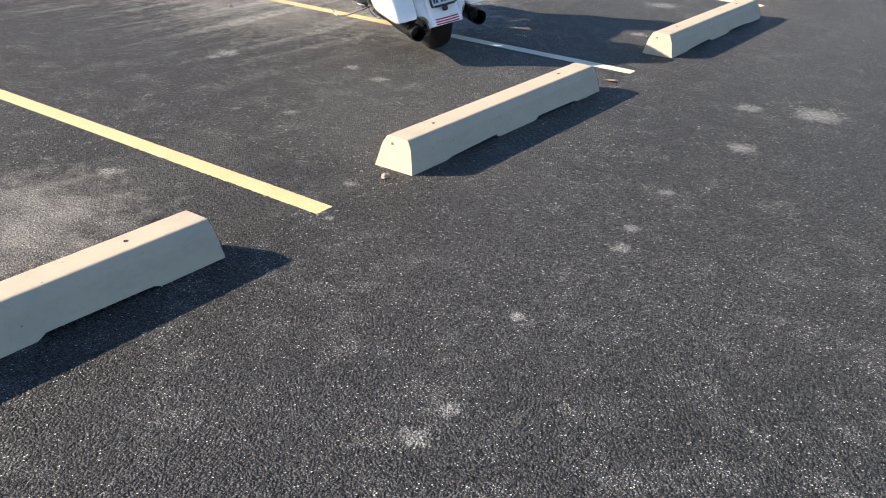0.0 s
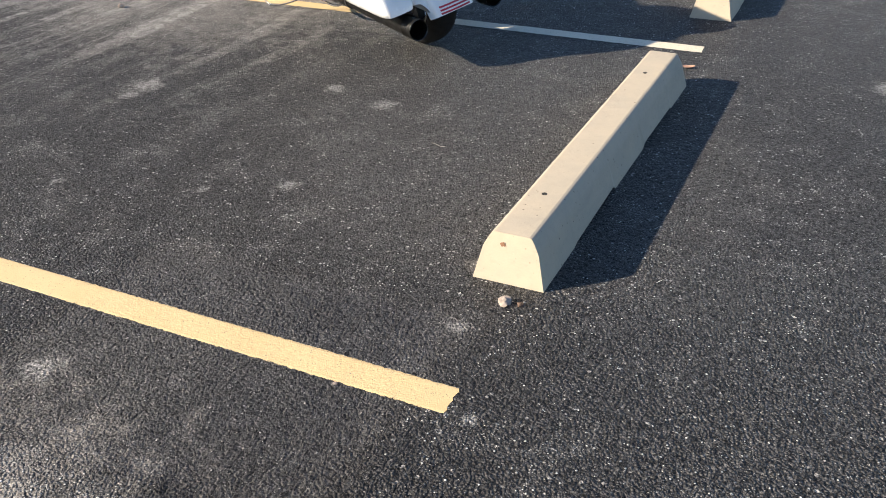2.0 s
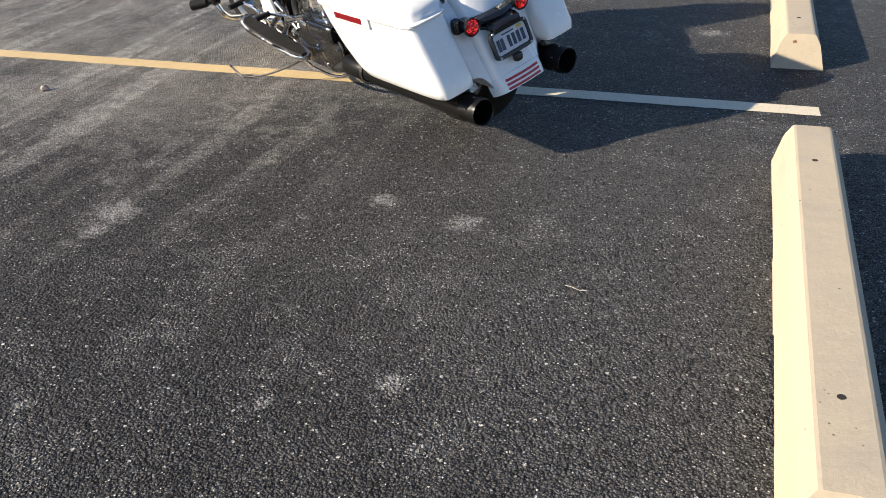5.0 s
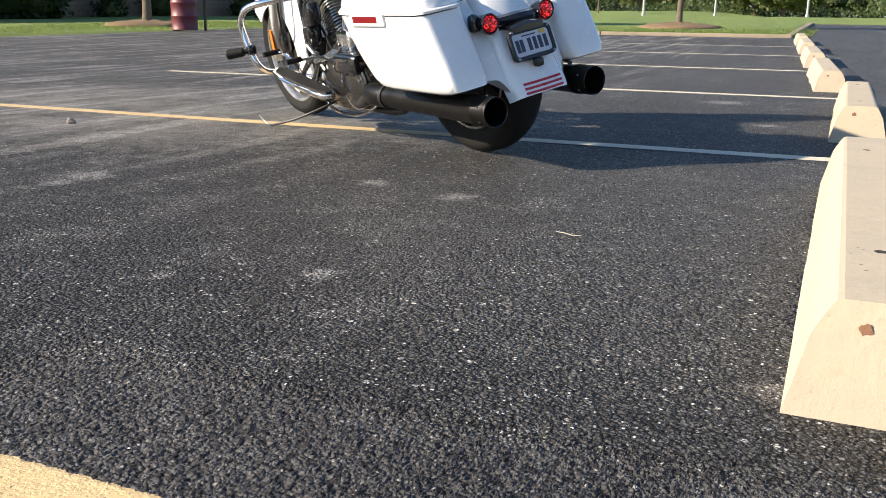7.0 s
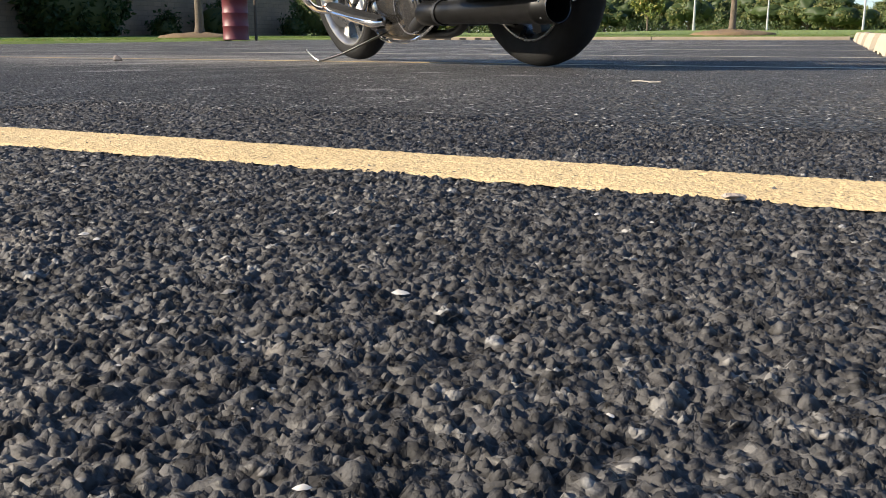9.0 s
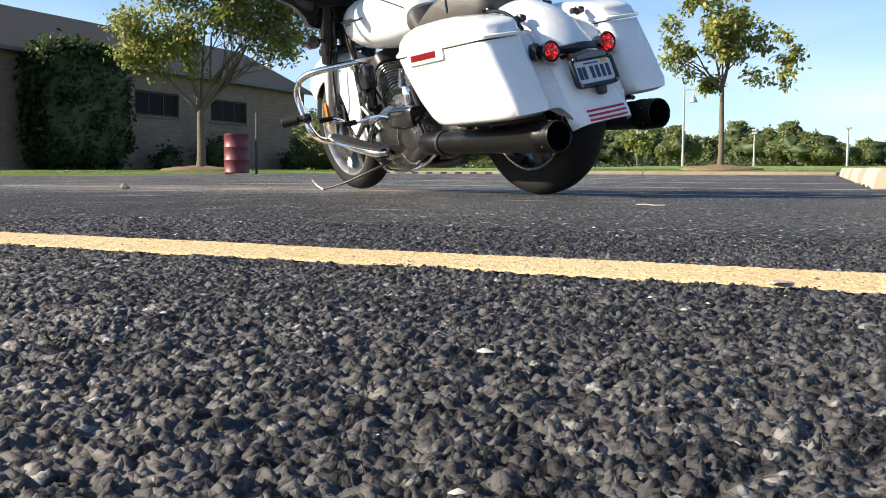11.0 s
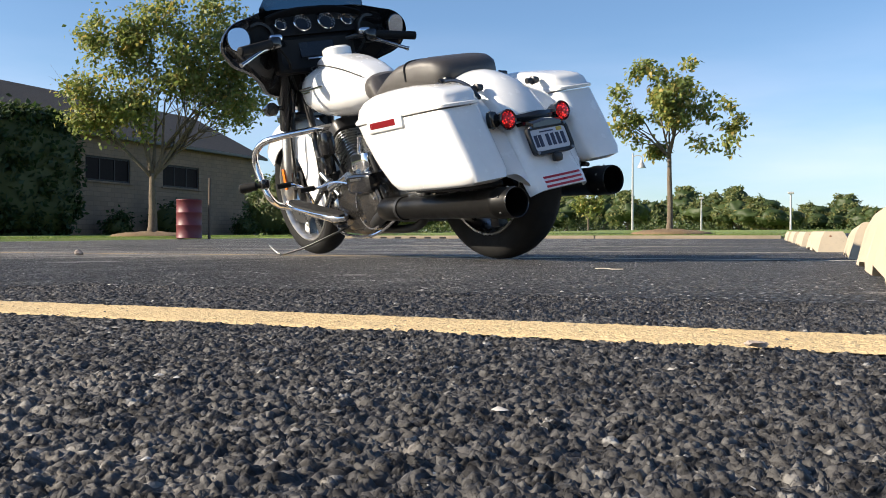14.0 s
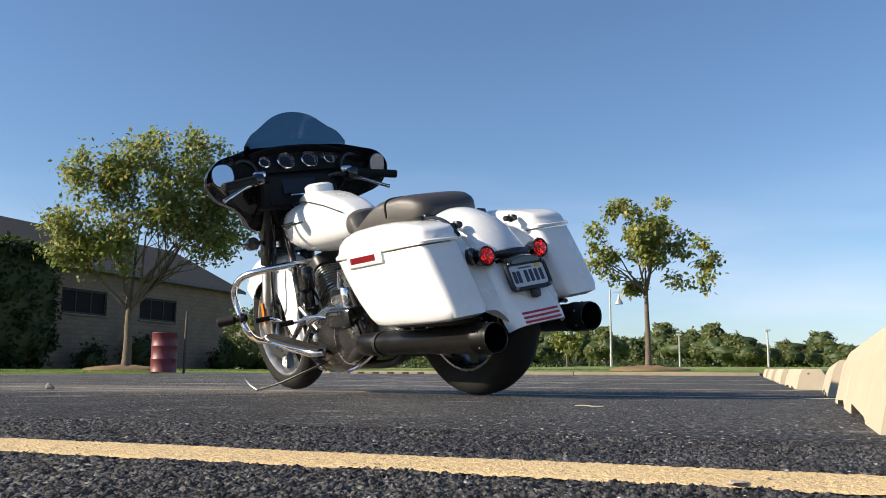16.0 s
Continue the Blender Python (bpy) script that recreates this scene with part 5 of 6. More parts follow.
# bars and controls
for s in (1, -1):
    hb = bp("handlebar", tube_bm(curve_points([(1.22, 0.0, 0.955), (1.19, s * 0.10, 0.985), (1.12, s * 0.20, 0.998), (1.04, s * 0.275, 0.985)], 5), 0.0145, 12), BLACK, "black handlebar")
    bp("grip", tube_bm([(1.045, s * 0.270, 0.986), (1.04, s * 0.276, 0.985), (0.985, s * 0.438, 0.956), (0.983, s * 0.443, 0.955)], [0.015, 0.0185, 0.0195, 0.014], 16), RUBBER, "black rubber grip", hb)
    bp("switch_box", pill_bm((1.06, s * 0.245, 0.988), (0.026, 0.032, 0.030)), BLACK, "", hb)
    bp("master_cylinder", pill_bm((1.085, s * 0.225, 1.012), (0.028, 0.034, 0.018)), CHROME, "", hb)
    bp("lever", tube_bm(curve_points([(1.085, s * 0.235, 0.985), (1.075, s * 0.30, 0.962), (1.05, s * 0.38, 0.925), (1.035, s * 0.425, 0.905)], 5), [0.011] * 5 + [0.0085] * 9 + [0.0095, 0.011], 10), CHROME, "polished hand lever", hb)
    bp("control_cable", tube_bm(curve_points([(1.07, s * 0.22, 0.97), (1.10, s * 0.17, 0.91), (1.20, s * 0.12, 0.86), (1.28, s * 0.07, 0.80)], 5), 0.006, 8), RUBBER, "", hb)
bp("steering_head", tube_bm([(1.29, 0, 0.92), (1.36, 0, 0.70)], 0.042, 18), SATIN)
bp("triple_clamp", box_bm(1.33, 1.41, -0.14, 0.14, 0.66, 0.70, 0.012), BLACK, "", None, False)
bp("headlamp_nacelle", pill_bm((1.42, 0, 0.80), (0.08, 0.10, 0.09)), BLACK)

# ---- building beyond the lawn ----
def wall_material():
    a = Mat("block_wall", (0.29, 0.225, 0.165), 0.9)
    p = a.pos()
    br = a.node("ShaderNodeTexBrick", Scale=1.0)
    br.inputs["Color1"].default_value, br.inputs["Color2"].default_value, br.inputs["Mortar"].default_value = (0.27, 0.182, 0.122, 1), (0.225, 0.15, 0.102, 1), (0.185, 0.126, 0.088, 1)
    br.inputs["Brick Width"].default_value, br.inputs["Row Height"].default_value, br.inputs["Mortar Size"].default_value = 0.4, 0.2, 0.012
    sp, cb = a.t.nodes.new("ShaderNodeSeparateXYZ"), a.t.nodes.new("ShaderNodeCombineXYZ")
    a.t.links.new(p, sp.inputs[0])
    a.t.links.new(sp.outputs["Y"], cb.inputs[0])
    a.t.links.new(sp.outputs["Z"], cb.inputs[1])
    a.t.links.new(cb.outputs[0], br.inputs["Vector"])
    a.mix(1.0, br.outputs["Color"])
    a.mix(a.ramp(a.noise(0.7, 6, p), 0.45, 0.75, 0, 0.6), (0.14, 0.105, 0.078))
    a.bump(br.outputs["Fac"], -0.01, 0.6)
    return a.m


WALL = wall_material()
ROOF = plain("brown_shingle", (0.066, 0.052, 0.043), 0.9, grain=0.01)
TRIM = plain("eave_trim", (0.11, 0.105, 0.095), 0.6)
PANE = plain("window_pane", (0.016, 0.010, 0.010), 0.6, Specular_IOR_Level=0.1)
FRAME_DARK = plain("window_frame_dark", (0.022, 0.016, 0.015), 0.6)
WX, EAVE, RIDGE_X, RIDGE, Y0, Y1 = -28.5, 4.67, -33.0, 6.9, -6.0, 39.9
house = empty("warehouse", pose(WX, 0, 0))
tagged(house, "long low tan block warehouse with a brown gable roof", "building")
WINS = [(27.75, 30.35), (32.45, 35.05)]
edges = [Y0] + [v for w in WINS for v in w] + [Y1]
for k in range(0, len(edges), 2):
    part("wall", box_bm(-0.3, 0, edges[k], edges[k + 1], 2.652, 3.698), WALL, house)
part("wall", box_bm(-0.3, 0, Y0, Y1, -0.3, 2.65), WALL, house)
part("wall", box_bm(-0.3, 0, Y0, Y1, 3.70, EAVE), WALL, house)
part("wall", box_bm(-9.0, -8.7, Y0, Y1, -0.3, EAVE), WALL, house)
for y in (Y0, Y1 - 0.3):
    g = bmesh.new()
    loft_bm([[(-0.3, yy, -0.3), (-8.7, yy, -0.3), (-8.7, yy, EAVE - 0.01), (RIDGE_X - WX, yy, RIDGE - 0.12), (-0.3, yy, EAVE - 0.01)] for yy in (y, y + 0.3)], bm=g)
    part("gable_wall", g, WALL, house)
for s in (1, -1):
    r = bmesh.new()
    e = 0.35
    xo = (0 if s > 0 else -9.0) + s * e
    zo = EAVE - e * (RIDGE - EAVE) / 4.5
    loft_bm([[(xo, yy, zo), (RIDGE_X - WX, yy, RIDGE), (RIDGE_X - WX, yy, RIDGE + 0.14), (xo, yy, zo + 0.14)] for yy in np.linspace(Y0 - 0.3, Y1 + 0.3, 12)], bm=r)
    part("roof", r, ROOF, house)
part("gutter", box_bm(0.352, 0.46, Y0 - 0.3, Y1 + 0.3, EAVE - 0.2, EAVE - 0.06, 0.02), TRIM, house, "pale metal gutter")
for a, b in WINS:
    w = bmesh.new()
    for q in ((a, b, 2.65, 2.73), (a, b, 3.62, 3.70), (a, a + 0.08, 2.73, 3.62), (b - 0.08, b, 2.73, 3.62)):
        box_bm(-0.16, -0.06, q[0], q[1], q[2], q[3], 0, w)
    for k in (1, 2):
        y = a + (b - a) * k / 3
        box_bm(-0.14, -0.08, y - 0.03, y + 0.03, 2.73, 3.62, 0, w)
    wf = part("window", w, FRAME_DARK, house, "dark strip window")
    for k in range(3):
        part("pane", box_bm(-0.12, -0.10, a + 0.08 + (b - a - 0.1) * k / 3, a + 0.02 + (b - a - 0.1) * (k + 1) / 3, 2.735, 3.615), PANE, wf)
    part("sill", box_bm(-0.05, 0.08, a - 0.1, b + 0.1, 2.57, 2.648, 0.01), WALL, wf)


# ---- plants ----
def leaf_cloud(name, centres, per, spread, size, material, seed, droop=0.4):
    """Many small folded leaves gathered round centres."""
    r = np.random.default_rng(seed)
    c = np.repeat(np.asarray(centres, float), per, 0)
    n = len(c)
    p = c + r.normal(0, 1, (n, 3)) * np.asarray(spread)
    face = r.normal(0, 0.6, (n, 3)) + np.array([-0.4, -0.3, 0.7])
    face /= np.linalg.norm(face, axis=1, keepdims=True)
    d = r.normal(0, 1, (n, 3))
    d[:, 2] -= droop
    d -= face * np.sum(d * face, axis=1, keepdims=True)
    d /= np.linalg.norm(d, axis=1, keepdims=True)
    s = np.cross(face, d)
    up = face
    ln = size * r.uniform(0.6, 1.3, (n, 1))
    wd = ln * 0.30
    v = np.stack([p, p + d * ln * 0.5 + s * wd + up * ln * 0.06, p + d * ln - up * ln * 0.08, p + d * ln * 0.5 - s * wd + up * ln * 0.06], 1).reshape(-1, 3)
    f = np.arange(n * 4).reshape(-1, 4)
    f = np.concatenate([f[:, [0, 1, 2]], f[:, [0, 2, 3]]])
    ob = array_object(name, v, f, material)
    return ob


def limb(bm, rnd, p, d, length, r0, depth, tips, spread, rise=0.03):
    pts, rs = [Vector(p)], [r0]
    q, dd = Vector(p), Vector(d).normalized()
    n = 5
    for k in range(n):
        dd = (dd + Vector((rnd.gauss(0, 0.10), rnd.gauss(0, 0.10), rnd.gauss(rise, 0.05)))).normalized()
        q = q + dd * length / n
        pts.append(q.copy())
        rs.append(r0 * (1 - 0.62 * (k + 1) / n))
    tube_bm(pts, rs, 7 if depth > 1 else 5, bm)
    if depth == 0:
        tips += [pts[-1], pts[-2], pts[-3]]
        return
    for k in range(3 if depth > 1 else 4):
        t = rnd.randint(2, n)
        a = rnd.uniform(0, 2 * math.pi)
        o = dd.orthogonal().normalized()
        side = (o * math.cos(a) + dd.cross(o) * math.sin(a)) * spread
        limb(bm, rnd, pts[t], dd + side, length * rnd.uniform(0.5, 0.75), rs[t] * 0.7, depth - 1, tips, spread)


def tree(name, base, trunk_h, r0, crown_c, crown_r, leaves, leaf, material, label, seed, limbs=6, lean=(0, 0), lobes=None, airy=1.7):
    """A tapered trunk, limbs that fork twice, and leaves gathered at the twigs inside an uneven crown."""
    rnd = random.Random(seed)
    t = empty(name, pose(*base))
    bm, tips = bmesh.new(), []
    top = Vector((lean[0], lean[1], trunk_h))
    pts = curve_points([(0, 0, -0.15), (0.02, 0.0, trunk_h * 0.3), (lean[0] * 0.4, lean[1] * 0.5, trunk_h * 0.7), top], 4)
    tube_bm(pts, [r0 * (1.35 - 0.6 * k / (len(pts) - 1)) if k > 1 else r0 * 1.5 for k in range(len(pts))], 12, bm)
    cc, cr = Vector(crown_c), Vector(crown_r)
    lobes = lobes or [(0, 0, cc.z, 1.0, cr.x, cr.z)]
    for k in range(limbs):
        a = 2 * math.pi * k / limbs + rnd.uniform(-0.4, 0.4)
        d = Vector((math.cos(a), math.sin(a), rnd.uniform(0.55, 1.9)))
        if len(lobes) > 1:
            lo = lobes[k % len(lobes)]
            d = Vector((lo[0], lo[1], lo[2])) - top
        limb(bm, rnd, top - Vector((0, 0, trunk_h * 0.16 * rnd.random())), d, min(d.length * 0.76, cr.z) if len(lobes) > 1 else min(cr.x, cr.z) * rnd.uniform(0.75, 1.1), r0 * 0.58, 2, tips, 0.6)
    if len(lobes) == 1:
        limb(bm, rnd, top, (0.05, 0, 1), cr.z * 1.2, r0 * 0.6, 2, tips, 0.7)
    part("trunk", bm, BARK, t, "", True)
    keep = []
    for p in tips:
        if any(((p.x - q[0]) / q[4]) ** 2 + ((p.y - q[1]) / q[4]) ** 2 + ((p.z - q[2]) / q[5]) ** 2 < 1.1 for q in lobes):
            keep.append(p)
    rnd.shuffle(keep)
    keep = keep[: leaves // 76]
    vol = [q[3] * q[4] * q[5] for q in lobes]
    while len(keep) < leaves // 40:
        lo = rnd.choices(lobes, vol)[0]
        q = Vector((rnd.gauss(0, 1), rnd.gauss(0, 1), rnd.gauss(0, 1))).normalized() * rnd.uniform(0.25, 1.0) ** 0.55
        p = Vector((lo[0] + q.x * lo[4], lo[1] + q.y * lo[4], lo[2] + q.z * lo[5]))
        if noise.noise(p * (1.6 / lo[4]) + Vector((seed, 0, 0))) > (-0.15 if lo[4] > 0.7 else -0.5) and noise.noise(p * airy + Vector((0, seed, 0))) > -0.20:
            keep.append(p)
    sp = 0.055 * (cr.x + cr.z) / 2 + 0.03
    crown = leaf_cloud("crown", [tuple(p) for p in keep], max(4, leaves // len(keep)), (sp * 1.05, sp * 1.05, sp * 0.85), leaf, material, seed, 0.9)
    crown.parent = t
    tagged(t, label, "tree")
    return t


def turned(lobes, c, s, seed):
    """Lobes given across and up as (across, height, share, radius), spread a little in depth."""
    r = random.Random(seed)
    return [(a * c + o * s, a * s - o * c, z, w, q, q * 0.85) for a, z, w, q, o in ((*l, r.uniform(-0.5, 0.5) * l[3]) for l in lobes)]


ASH_LOBES = [(1.5, 5.75, 1, 0.85), (0.1, 5.60, 1, 0.80), (-0.95, 4.9, 1, 0.95), (-1.5, 3.4, 1.4, 0.80), (0.6, 4.5, 0.5, 1.1), (2.3, 4.9, 1, 0.95), (2.5, 3.75, 0.6, 0.70), (-0.6, 2.95, 0.8, 0.70), (1.7, 3.6, 0.45, 0.7), (2.1, 3.05, 0.4, 0.45), (2.9, 4.45, 0.8, 0.5), (-0.7, 3.9, 0.8, 0.8)]
SLIM_LOBES = [(0.45, 4.25, 0.8, 0.42), (0.30, 3.85, 1, 0.60), (-0.55, 3.95, 1.6, 0.55), (-1.0, 3.45, 1, 0.50), (0.0, 3.25, 1, 0.70), (-1.15, 2.75, 0.7, 0.45), (-0.45, 2.55, 0.9, 0.55), (0.75, 3.20, 1.1, 0.65), (1.35, 2.95, 1.1, 0.55), (1.85, 2.75, 0.9, 0.38), (1.55, 2.35, 1, 0.45), (0.55, 2.45, 1, 0.55)]
tree("tree", (-16.7, 18.25, 0.33), 1.55, 0.095, (0.0, 0, 4.15), (2.65, 2.6, 2.15), 21000, 0.135, LEAF_ASH, "young leafy ash tree with a pale trunk on the lawn", 5, 9, lobes=turned(ASH_LOBES, 0.754, 0.656, 3))
tree("tree", (-4.07, 23.1, 0.38), 2.0, 0.062, (0.05, 0, 3.55), (1.45, 1.45, 1.25), 4400, 0.15, LEAF_ASH, "slim young tree with loose yellow-green leaves", 9, 7, lobes=turned(SLIM_LOBES, 0.987, 0.159, 5))

# mulch rings at their feet
MULCH = plain("mulch", (0.20, 0.135, 0.075), 0.95, grain=0.03)
for x, y, r in ((-16.7, 18.25, 1.15), (-4.07, 23.1, 1.1)):
    rings = []
    for q, h in ((1.0, -0.05), (0.9, 0.04), (0.6, 0.09), (0.25, 0.125), (0.03, 0.13)):
        rings.append([(x + r * q * math.cos(t) * (1 + 0.08 * math.sin(3 * t)), y + r * q * math.sin(t), gzf(x, y) + 0.05 + h + 0.02 * math.sin(5 * t + 9 * q)) for t in np.linspace(0, 2 * math.pi, 40)[:-1]])
    tagged(mesh_object("mulch_ring", loft_bm(rings), MULCH, True), "low brown mulch mound round a tree trunk", "mulch")

# far belt of trees
protos = []
for k, (cw, chh, th) in enumerate(((3.5, 2.3, 1.0), (4.3, 2.5, 0.9), (3.1, 2.6, 1.2), (3.9, 2.1, 0.8))):
    protos.append((cw, chh, th, 30 + k))
rnd = random.Random(3)
built = {}
az = 82.0
while az < 128:
    k = rnd.randrange(4)
    d = rnd.uniform(115, 150)
    x, y = -0.25 + d * math.cos(radians(az)), -0.57 + d * math.sin(radians(az))
    s = rnd.uniform(0.76, 1.12) * d / 130
    m = pose(x, y, gzf(x, y) - 0.2, 0, 0, rnd.uniform(0, 360)) @ Matrix.Scale(s, 4)
    if k in built:
        copy_thing(built[k], m)
    else:
        cw, chh, th, sd = protos[k]
        rl = random.Random(sd)
        lobes = [(cw * 0.52 * math.cos(a), cw * 0.52 * math.sin(a), th + chh * rl.uniform(0.45, 0.85), 1.0, cw * rl.uniform(0.42, 0.60), chh * rl.uniform(0.40, 0.55)) for a in (q * 2 * math.pi / 6 + rl.uniform(-0.3, 0.3) for q in range(6))]
        lobes += [(rl.uniform(-0.3, 0.3), rl.uniform(-0.3, 0.3), th + chh * 1.22, 1.2, cw * 0.55, chh * 0.50), (0, 0, th + chh * 0.7, 0.8, cw * 0.7, chh * 0.6)]
        tr = tree("tree", (0, 0, 0), th, 0.16, (0, 0, th + chh * 0.75), (cw, cw, chh), 9500, 0.40, LEAF_FAR, "full green tree in the belt beyond the lawn", sd, 8, lobes=lobes, airy=0.9)
        # added solid balls close the gaps; darker green paints shade inside the crown
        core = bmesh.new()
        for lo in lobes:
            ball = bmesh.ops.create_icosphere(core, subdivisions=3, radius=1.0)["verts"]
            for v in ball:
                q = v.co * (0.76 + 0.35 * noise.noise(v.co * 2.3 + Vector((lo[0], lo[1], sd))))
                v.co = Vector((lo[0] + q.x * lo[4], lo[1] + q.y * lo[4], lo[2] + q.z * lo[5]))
        part("crown_shade_core", core, LEAF_BUSH, tr, "", True)
        tr["group"] = "far belt of trees"
        tr.matrix_world = m
        built[k] = tr
    az += rnd.uniform(1.0, 1.9)
# lower growth under the belt
und = []
for _ in range(1500):
    a, d = radians(rnd.uniform(80, 130)), rnd.uniform(128, 165)
    x, y = d * math.cos(a), d * math.sin(a)
    und.append((x, y, gzf(x, y) + rnd.uniform(0.1, 1.5)))
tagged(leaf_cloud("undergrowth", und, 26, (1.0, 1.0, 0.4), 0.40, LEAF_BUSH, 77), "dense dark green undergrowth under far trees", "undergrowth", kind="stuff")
tr = tree("tree", (-20.5, 80.0, gzf(-20.5, 80)), 1.5, 0.07, (0, 0, 2.7), (1.9, 1.9, 1.3), 2600, 0.28, LEAF_ASH, "small yellow-green tree on the far lawn", 61, 5)

# ivy-clad mass and bushes against the building
def clump(name, base, half, leaves, leaf, material, label, cat, seed, square=2.0):
    rnd = random.Random(seed)
    t = empty(name, pose(*base))
    core = pill_bm((0, 0, half[2] * 0.96), (half[0] * 0.86, half[1] * 0.93, half[2] * 0.94), square + 0.6, 24, "z", 10)
    for v in core.verts:
        v.co += Vector((1, 1, 0.6)) * 0.12 * half[0] * noise.noise(v.co * 1.3)
    part("mass", core, material, t, "", True)
    pts = []
    for _ in range(leaves // 12):
        q = [rnd.gauss(0, 1) for _ in range(3)]
        l = sum(abs(a) ** (square + 0.6) for a in q) ** (1 / (square + 0.6))
        pts.append((half[0] * 0.92 * q[0] / l, half[1] * 0.97 * q[1] / l, half[2] * (1 + 0.97 * q[2] / l)))
    c = leaf_cloud("leaves", [p for p in pts if p[2] > 0], 12, (0.13, 0.16, 0.16), leaf, material, seed)
    c.parent = t
    return tagged(t, label, cat)


clump("ivy", (-27.6, 24.0, gzf(-27.6, 24)), (1.0, 1.95, 2.33), 7800, 0.25, LEAF_IVY, "tall dark ivy mass covering the warehouse wall", "ivy", 2, 4.0)
clump("bush", (-22.3, 32.8, gzf(-22.3, 32.8)), (1.35, 1.35, 1.25), 4600, 0.17, LEAF_BUSH, "rounded evergreen bush at the lawn's edge", "bush", 4)
for x, y, s in ((-27.6, 32.0, 0.75), (-27.5, 37.5, 0.5), (-27.5, 28.5, 0.45)):
    clump("bush", (x, y, gzf(x, y)), (s, s * 1.2, s * 0.9), 900, 0.18, LEAF_IVY, "small dark bush at the foot of the warehouse", "bush", int(y))

# short grass along the near edges of the lawn
gr = np.random.default_rng(8)
n = 26000
gx = np.concatenate([gr.uniform(-20, LOT_W - 0.05, n // 2), gr.uniform(LOT_W, -0.8, n // 2)])
gy = np.concatenate([gr.uniform(6, 24, n // 2), KERB_Y + 0.17 + gr.gamma(1.2, 1.6, n // 2)])
base = np.stack([gx, gy, gz(gx, gy) + 0.04], 1)
hd = gr.uniform(0, 2 * np.pi, n)
sd = np.stack([np.cos(hd), np.sin(hd), 0 * hd], 1) * 0.012
tip = base + np.stack([gr.normal(0, 0.02, n), gr.normal(0, 0.02, n), gr.uniform(0.015, 0.045, n)], 1)
LEAF_GRASS = leaf_material("grass_blades", (0.12, 0.19, 0.036), (0.17, 0.24, 0.05), (0.22, 0.21, 0.07))
tagged(array_object("grass", np.stack([base - sd, base + sd, tip], 1).reshape(-1, 3), np.arange(n * 3).reshape(-1, 3), LEAF_GRASS), "short green lawn grass at the edge of the asphalt", "grass", kind="stuff")

# ---- drum, post, lamp posts ----
DRUM = plain("maroon_paint", (0.125, 0.020, 0.030), 0.5)
dx, dy = -13.72, 16.06
drum = empty("trash_drum", pose(dx, dy, gzf(dx, dy) + 0.02))
prof = [(0.0, 0.0), (0.0, 0.283), (0.012, 0.290), (0.02, 0.284), (0.28, 0.284), (0.29, 0.292), (0.305, 0.292), (0.315, 0.284), (0.57, 0.284), (0.58, 0.292), (0.595, 0.292), (0.605, 0.284), (0.865, 0.284), (0.87, 0.291), (0.885, 0.291), (0.885, 0.279), (0.80, 0.277), (0.80, 0.0)]
part("barrel", lathe_bm(prof, "z", 40), DRUM, drum, "", True)
part("liner", ring_lathe([(0.888, 0.286), (0.892, 0.278), (0.86, 0.272), (0.86, 0.276)], (0, 0, 0), 40, "z"), SATIN, drum)
tagged(drum, "maroon painted steel drum used as a bin", "trash drum")
POSTM = plain("weathered_post", (0.10, 0.075, 0.055), 0.85)
post = empty("post", pose(-13.5, 16.5, gzf(0, 16.5)))
part("stake", tube_bm([(0, 0, -0.1), (0.0, 0, 0.7), (0.015, 0, 1.40)], [0.032, 0.03, 0.026], 8), POSTM, post)
part("cap", pill_bm((0.015, 0, 1.405), (0.028, 0.028, 0.012)), POSTM, post)
tagged(post, "thin dark weathered post beside the drum", "post")
POLEM = plain("pole_grey", (0.42, 0.42, 0.41), 0.45, 0.3)
for x, y, h, arm, lab in ((-11.7, 56.3, 5.1, 0.55, "pale grey lamp post with a hanging bell lamp"), (-9.1, 68.9, 2.7, 0, "short thin grey lamp post"), (-2.5, 59.4, 2.5, 0, "short grey lamp post with a flat head")):
    lp = empty("street_lamp", pose(x, y, gzf(x, y)))
    part("pole", tube_bm([(0, 0, -0.1), (0, 0, 0.25), (0, 0, 0.26), (0, 0, h)], [0.11, 0.11, 0.075, 0.05], 12), POLEM, lp)
    if arm:
        part("arm", tube_bm(curve_points([(0, 0, h - 0.25), (arm * 0.5, 0, h - 0.15), (arm, 0, h - 0.25), (arm, 0, h - 0.45)], 4), 0.03, 8), POLEM, lp)
        part("shade", lathe_bm([(-0.95, 0.0), (-0.95, 0.27), (-0.80, 0.22), (-0.62, 0.10), (-0.45, 0.05), (-0.45, 0)], "z", 20, centre=(arm, 0, h)), POLEM, lp)
    else:
        part("head", box_bm(-0.18, 0.18, -0.12, 0.12, h, h + 0.14, 0.03), POLEM, lp)
    tagged(lp, lab, "lamp post")

# ---- litter ----
STONE = plain("pale_stone", (0.34, 0.28, 0.235), 0.8, grain=0.003)
TWIGM = plain("bleached_twig", (0.46, 0.42, 0.35), 0.8)
LEAFM = plain("dry_leaf", (0.12, 0.075, 0.05), 0.8)


def pebble(x, y, r, seed, mat=STONE, label="small pale angular stone on the asphalt"):
    b = bmesh.new()
    bmesh.ops.create_icosphere(b, subdivisions=2, radius=r)
    for v in b.verts:
        v.co *= 1 + 0.65 * noise.noise(v.co * (1.3 / r) + Vector((seed, 0, 0)))
        v.co.z *= 0.7
    ob = mesh_object("stone", b, mat)
    ob.matrix_world = pose(x, y, r * 0.5, 0, 0, seed * 40)
    return tagged(ob, label, "stone")


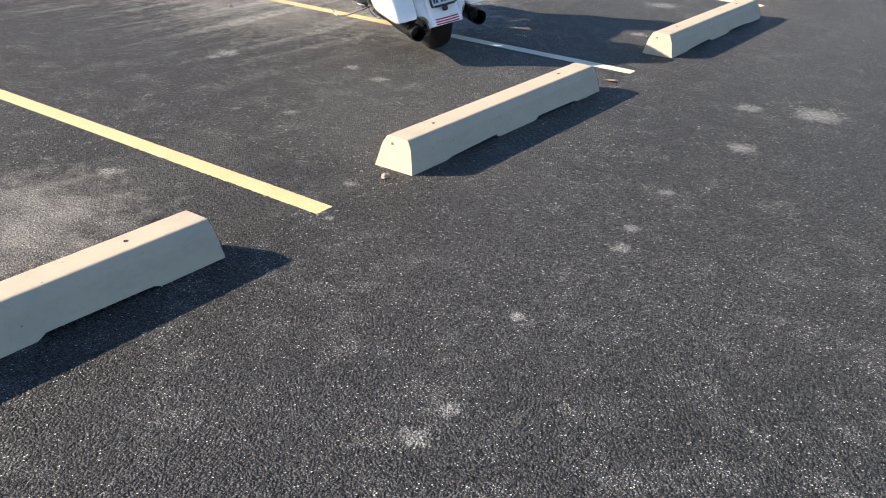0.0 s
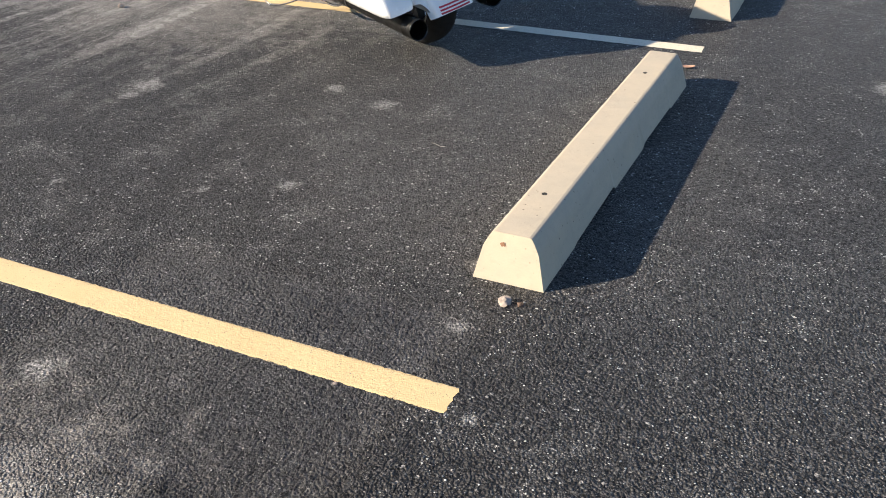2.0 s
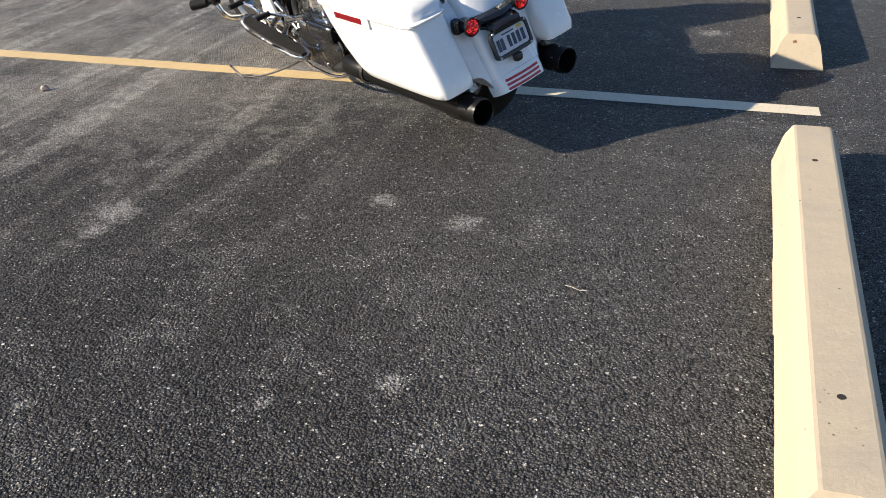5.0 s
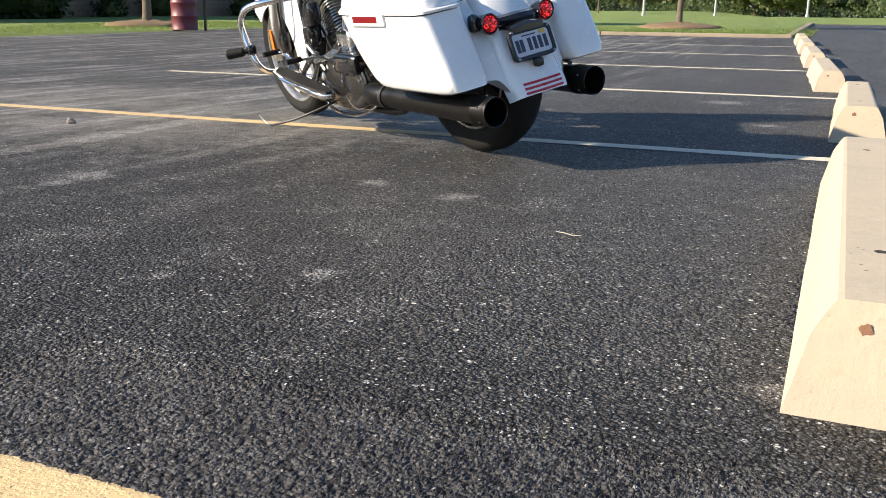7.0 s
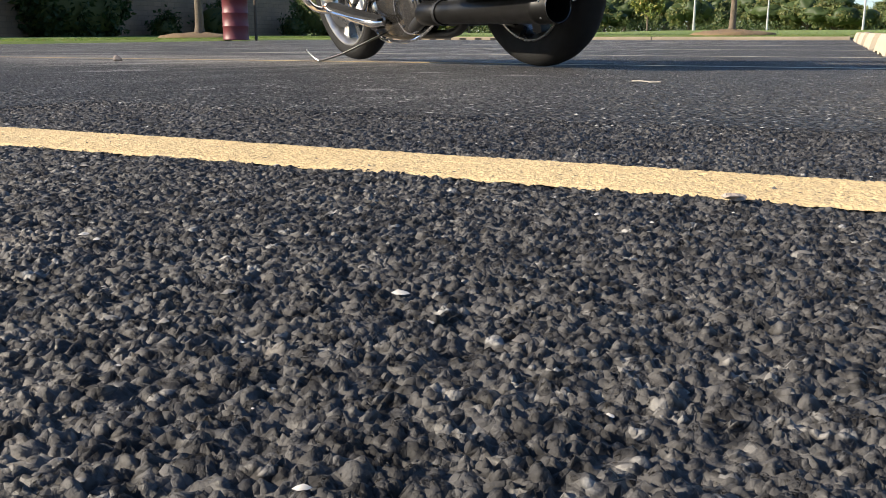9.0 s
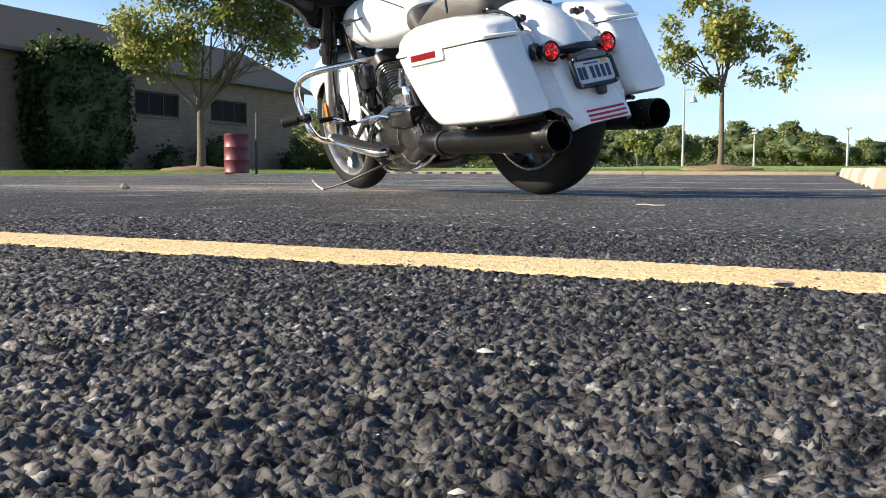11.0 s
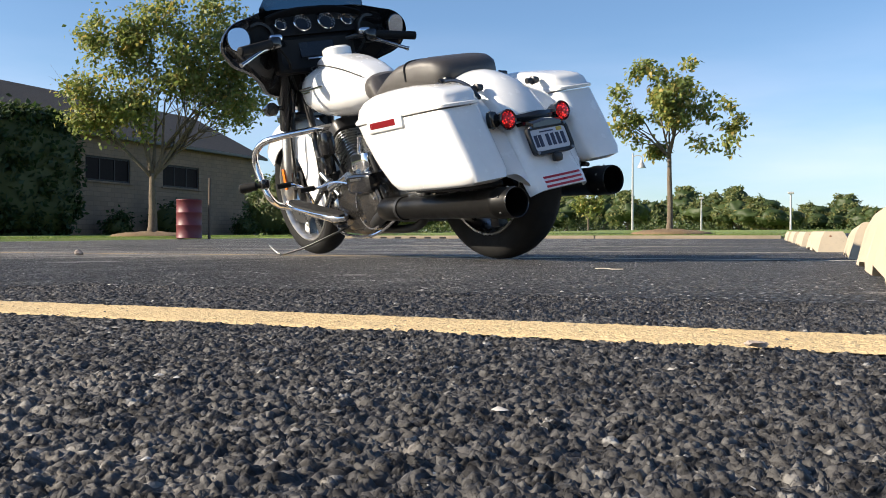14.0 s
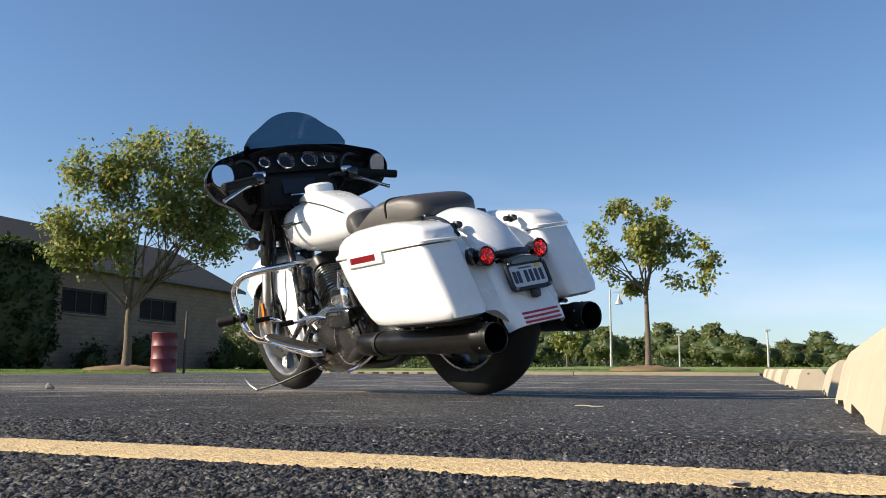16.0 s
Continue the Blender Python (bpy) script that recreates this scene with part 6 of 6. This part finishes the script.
pebble(-0.043, 0.437, 0.018, 1)
pebble(0.0, 0.447, 0.009, 2, LEAFM, "small brown clod on the asphalt")
pebble(-0.290, -0.060, 0.006, 3).scale.z = 0.4
pebble(-3.30, 2.45, 0.020, 4)
tw = mesh_object("twig", tube_bm(curve_points([(-0.722, 1.362, 0.003), (-0.70, 1.354, 0.004), (-0.68, 1.346, 0.0025), (-0.658, 1.347, 0.003)], 4), 0.0011, 6), TWIGM)
tagged(tw, "short bleached twig lying on the asphalt", "twig")


lf = bmesh.new()
loft_bm([[(x, y * w, 0.004 + 0.010 * x * x / 0.0009 * 0.3 + h) for y, h in ((-1, 0.006), (0, 0.0), (1, 0.007))] + [(x, y * w, 0.0048 + 0.010 * x * x / 0.0009 * 0.3 + h) for y, h in ((1, 0.007), (0, 0.0), (-1, 0.006))] for x, w in ((-0.030, 0.002), (-0.016, 0.013), (0.0, 0.017), (0.016, 0.011), (0.030, 0.001))], bm=lf)
dry = mesh_object("leaf", lf, plain("tan_leaf", (0.38, 0.23, 0.16), 0.7))
dry.matrix_world = pose(-0.008, 2.60, 0, 0, 0, 20)
tagged(dry, "curled tan dry leaf lying on the asphalt", "leaf")

# loose grit on the surface near the stalls
grit = np.random.default_rng(15)
n = 11000
gx = np.concatenate([grit.uniform(-1.3, 0.1, 1500), grit.uniform(-4.5, 1.8, n - 1500)])
gy = np.concatenate([grit.uniform(-0.55, 1.0, 1500), grit.uniform(-1.2, 4.5, n - 1500)])
r = 0.0006 + 0.0006 * grit.gamma(1.3, 1.0, n)
r = np.where(np.arange(n) < 1500, np.minimum(r, 0.0026), np.minimum(r * 1.0 + 0.0005, 0.0026))
t6 = np.array([[1, 0, 0], [0.45, 0.8, 0.1], [-0.55, 0.75, 0], [-1, -0.05, 0.1], [-0.4, -0.8, 0], [0.5, -0.75, 0.05], [0.1, 0.1, 0.8], [-0.3, -0.1, 0.7]])
f8 = np.array([[0, 1, 6], [1, 2, 6], [2, 7, 6], [2, 3, 7], [3, 4, 7], [4, 6, 7], [4, 5, 6], [5, 0, 6]])
ang = grit.uniform(0, 2 * np.pi, n)
c, s = np.cos(ang)[:, None], np.sin(ang)[:, None]
sx = grit.uniform(0.8, 1.6, n)[:, None]
lx, ly = t6[None, :, 0] * sx, t6[None, :, 1] * grit.uniform(0.7, 1.1, (n, 8))
inside = (gx > FINE[0]) & (gx < FINE[1]) & (gy > FINE[2]) & (gy < FINE[3])
r = np.where(inside & (np.arange(n) >= 1500), r * 0.38, r)
zb = np.where(inside, relief(gx, gy), 0.0)
v = np.stack([gx[:, None] + r[:, None] * (lx * c - ly * s), gy[:, None] + r[:, None] * (lx * s + ly * c), zb[:, None] + r[:, None] * (t6[None, :, 2] * grit.uniform(0.35, 0.8, (n, 8)) + 0.05)], -1).reshape(-1, 3)
f = (np.arange(n)[:, None, None] * 8 + f8[None]).reshape(-1, 3)
GRIT = Mat("grit", (0.24, 0.225, 0.205), 0.75)
isl = GRIT.t.nodes.new("ShaderNodeNewGeometry").outputs["Random Per Island"]
GRIT.mix(GRIT.ramp(isl, 0.3, 0.7), (0.13, 0.12, 0.11)).mix(GRIT.ramp(isl, 0.80, 0.86), (0.50, 0.48, 0.45))
tagged(array_object("grit", v, f, GRIT.m), "loose pale grit scattered over dark asphalt", "grit", kind="stuff")
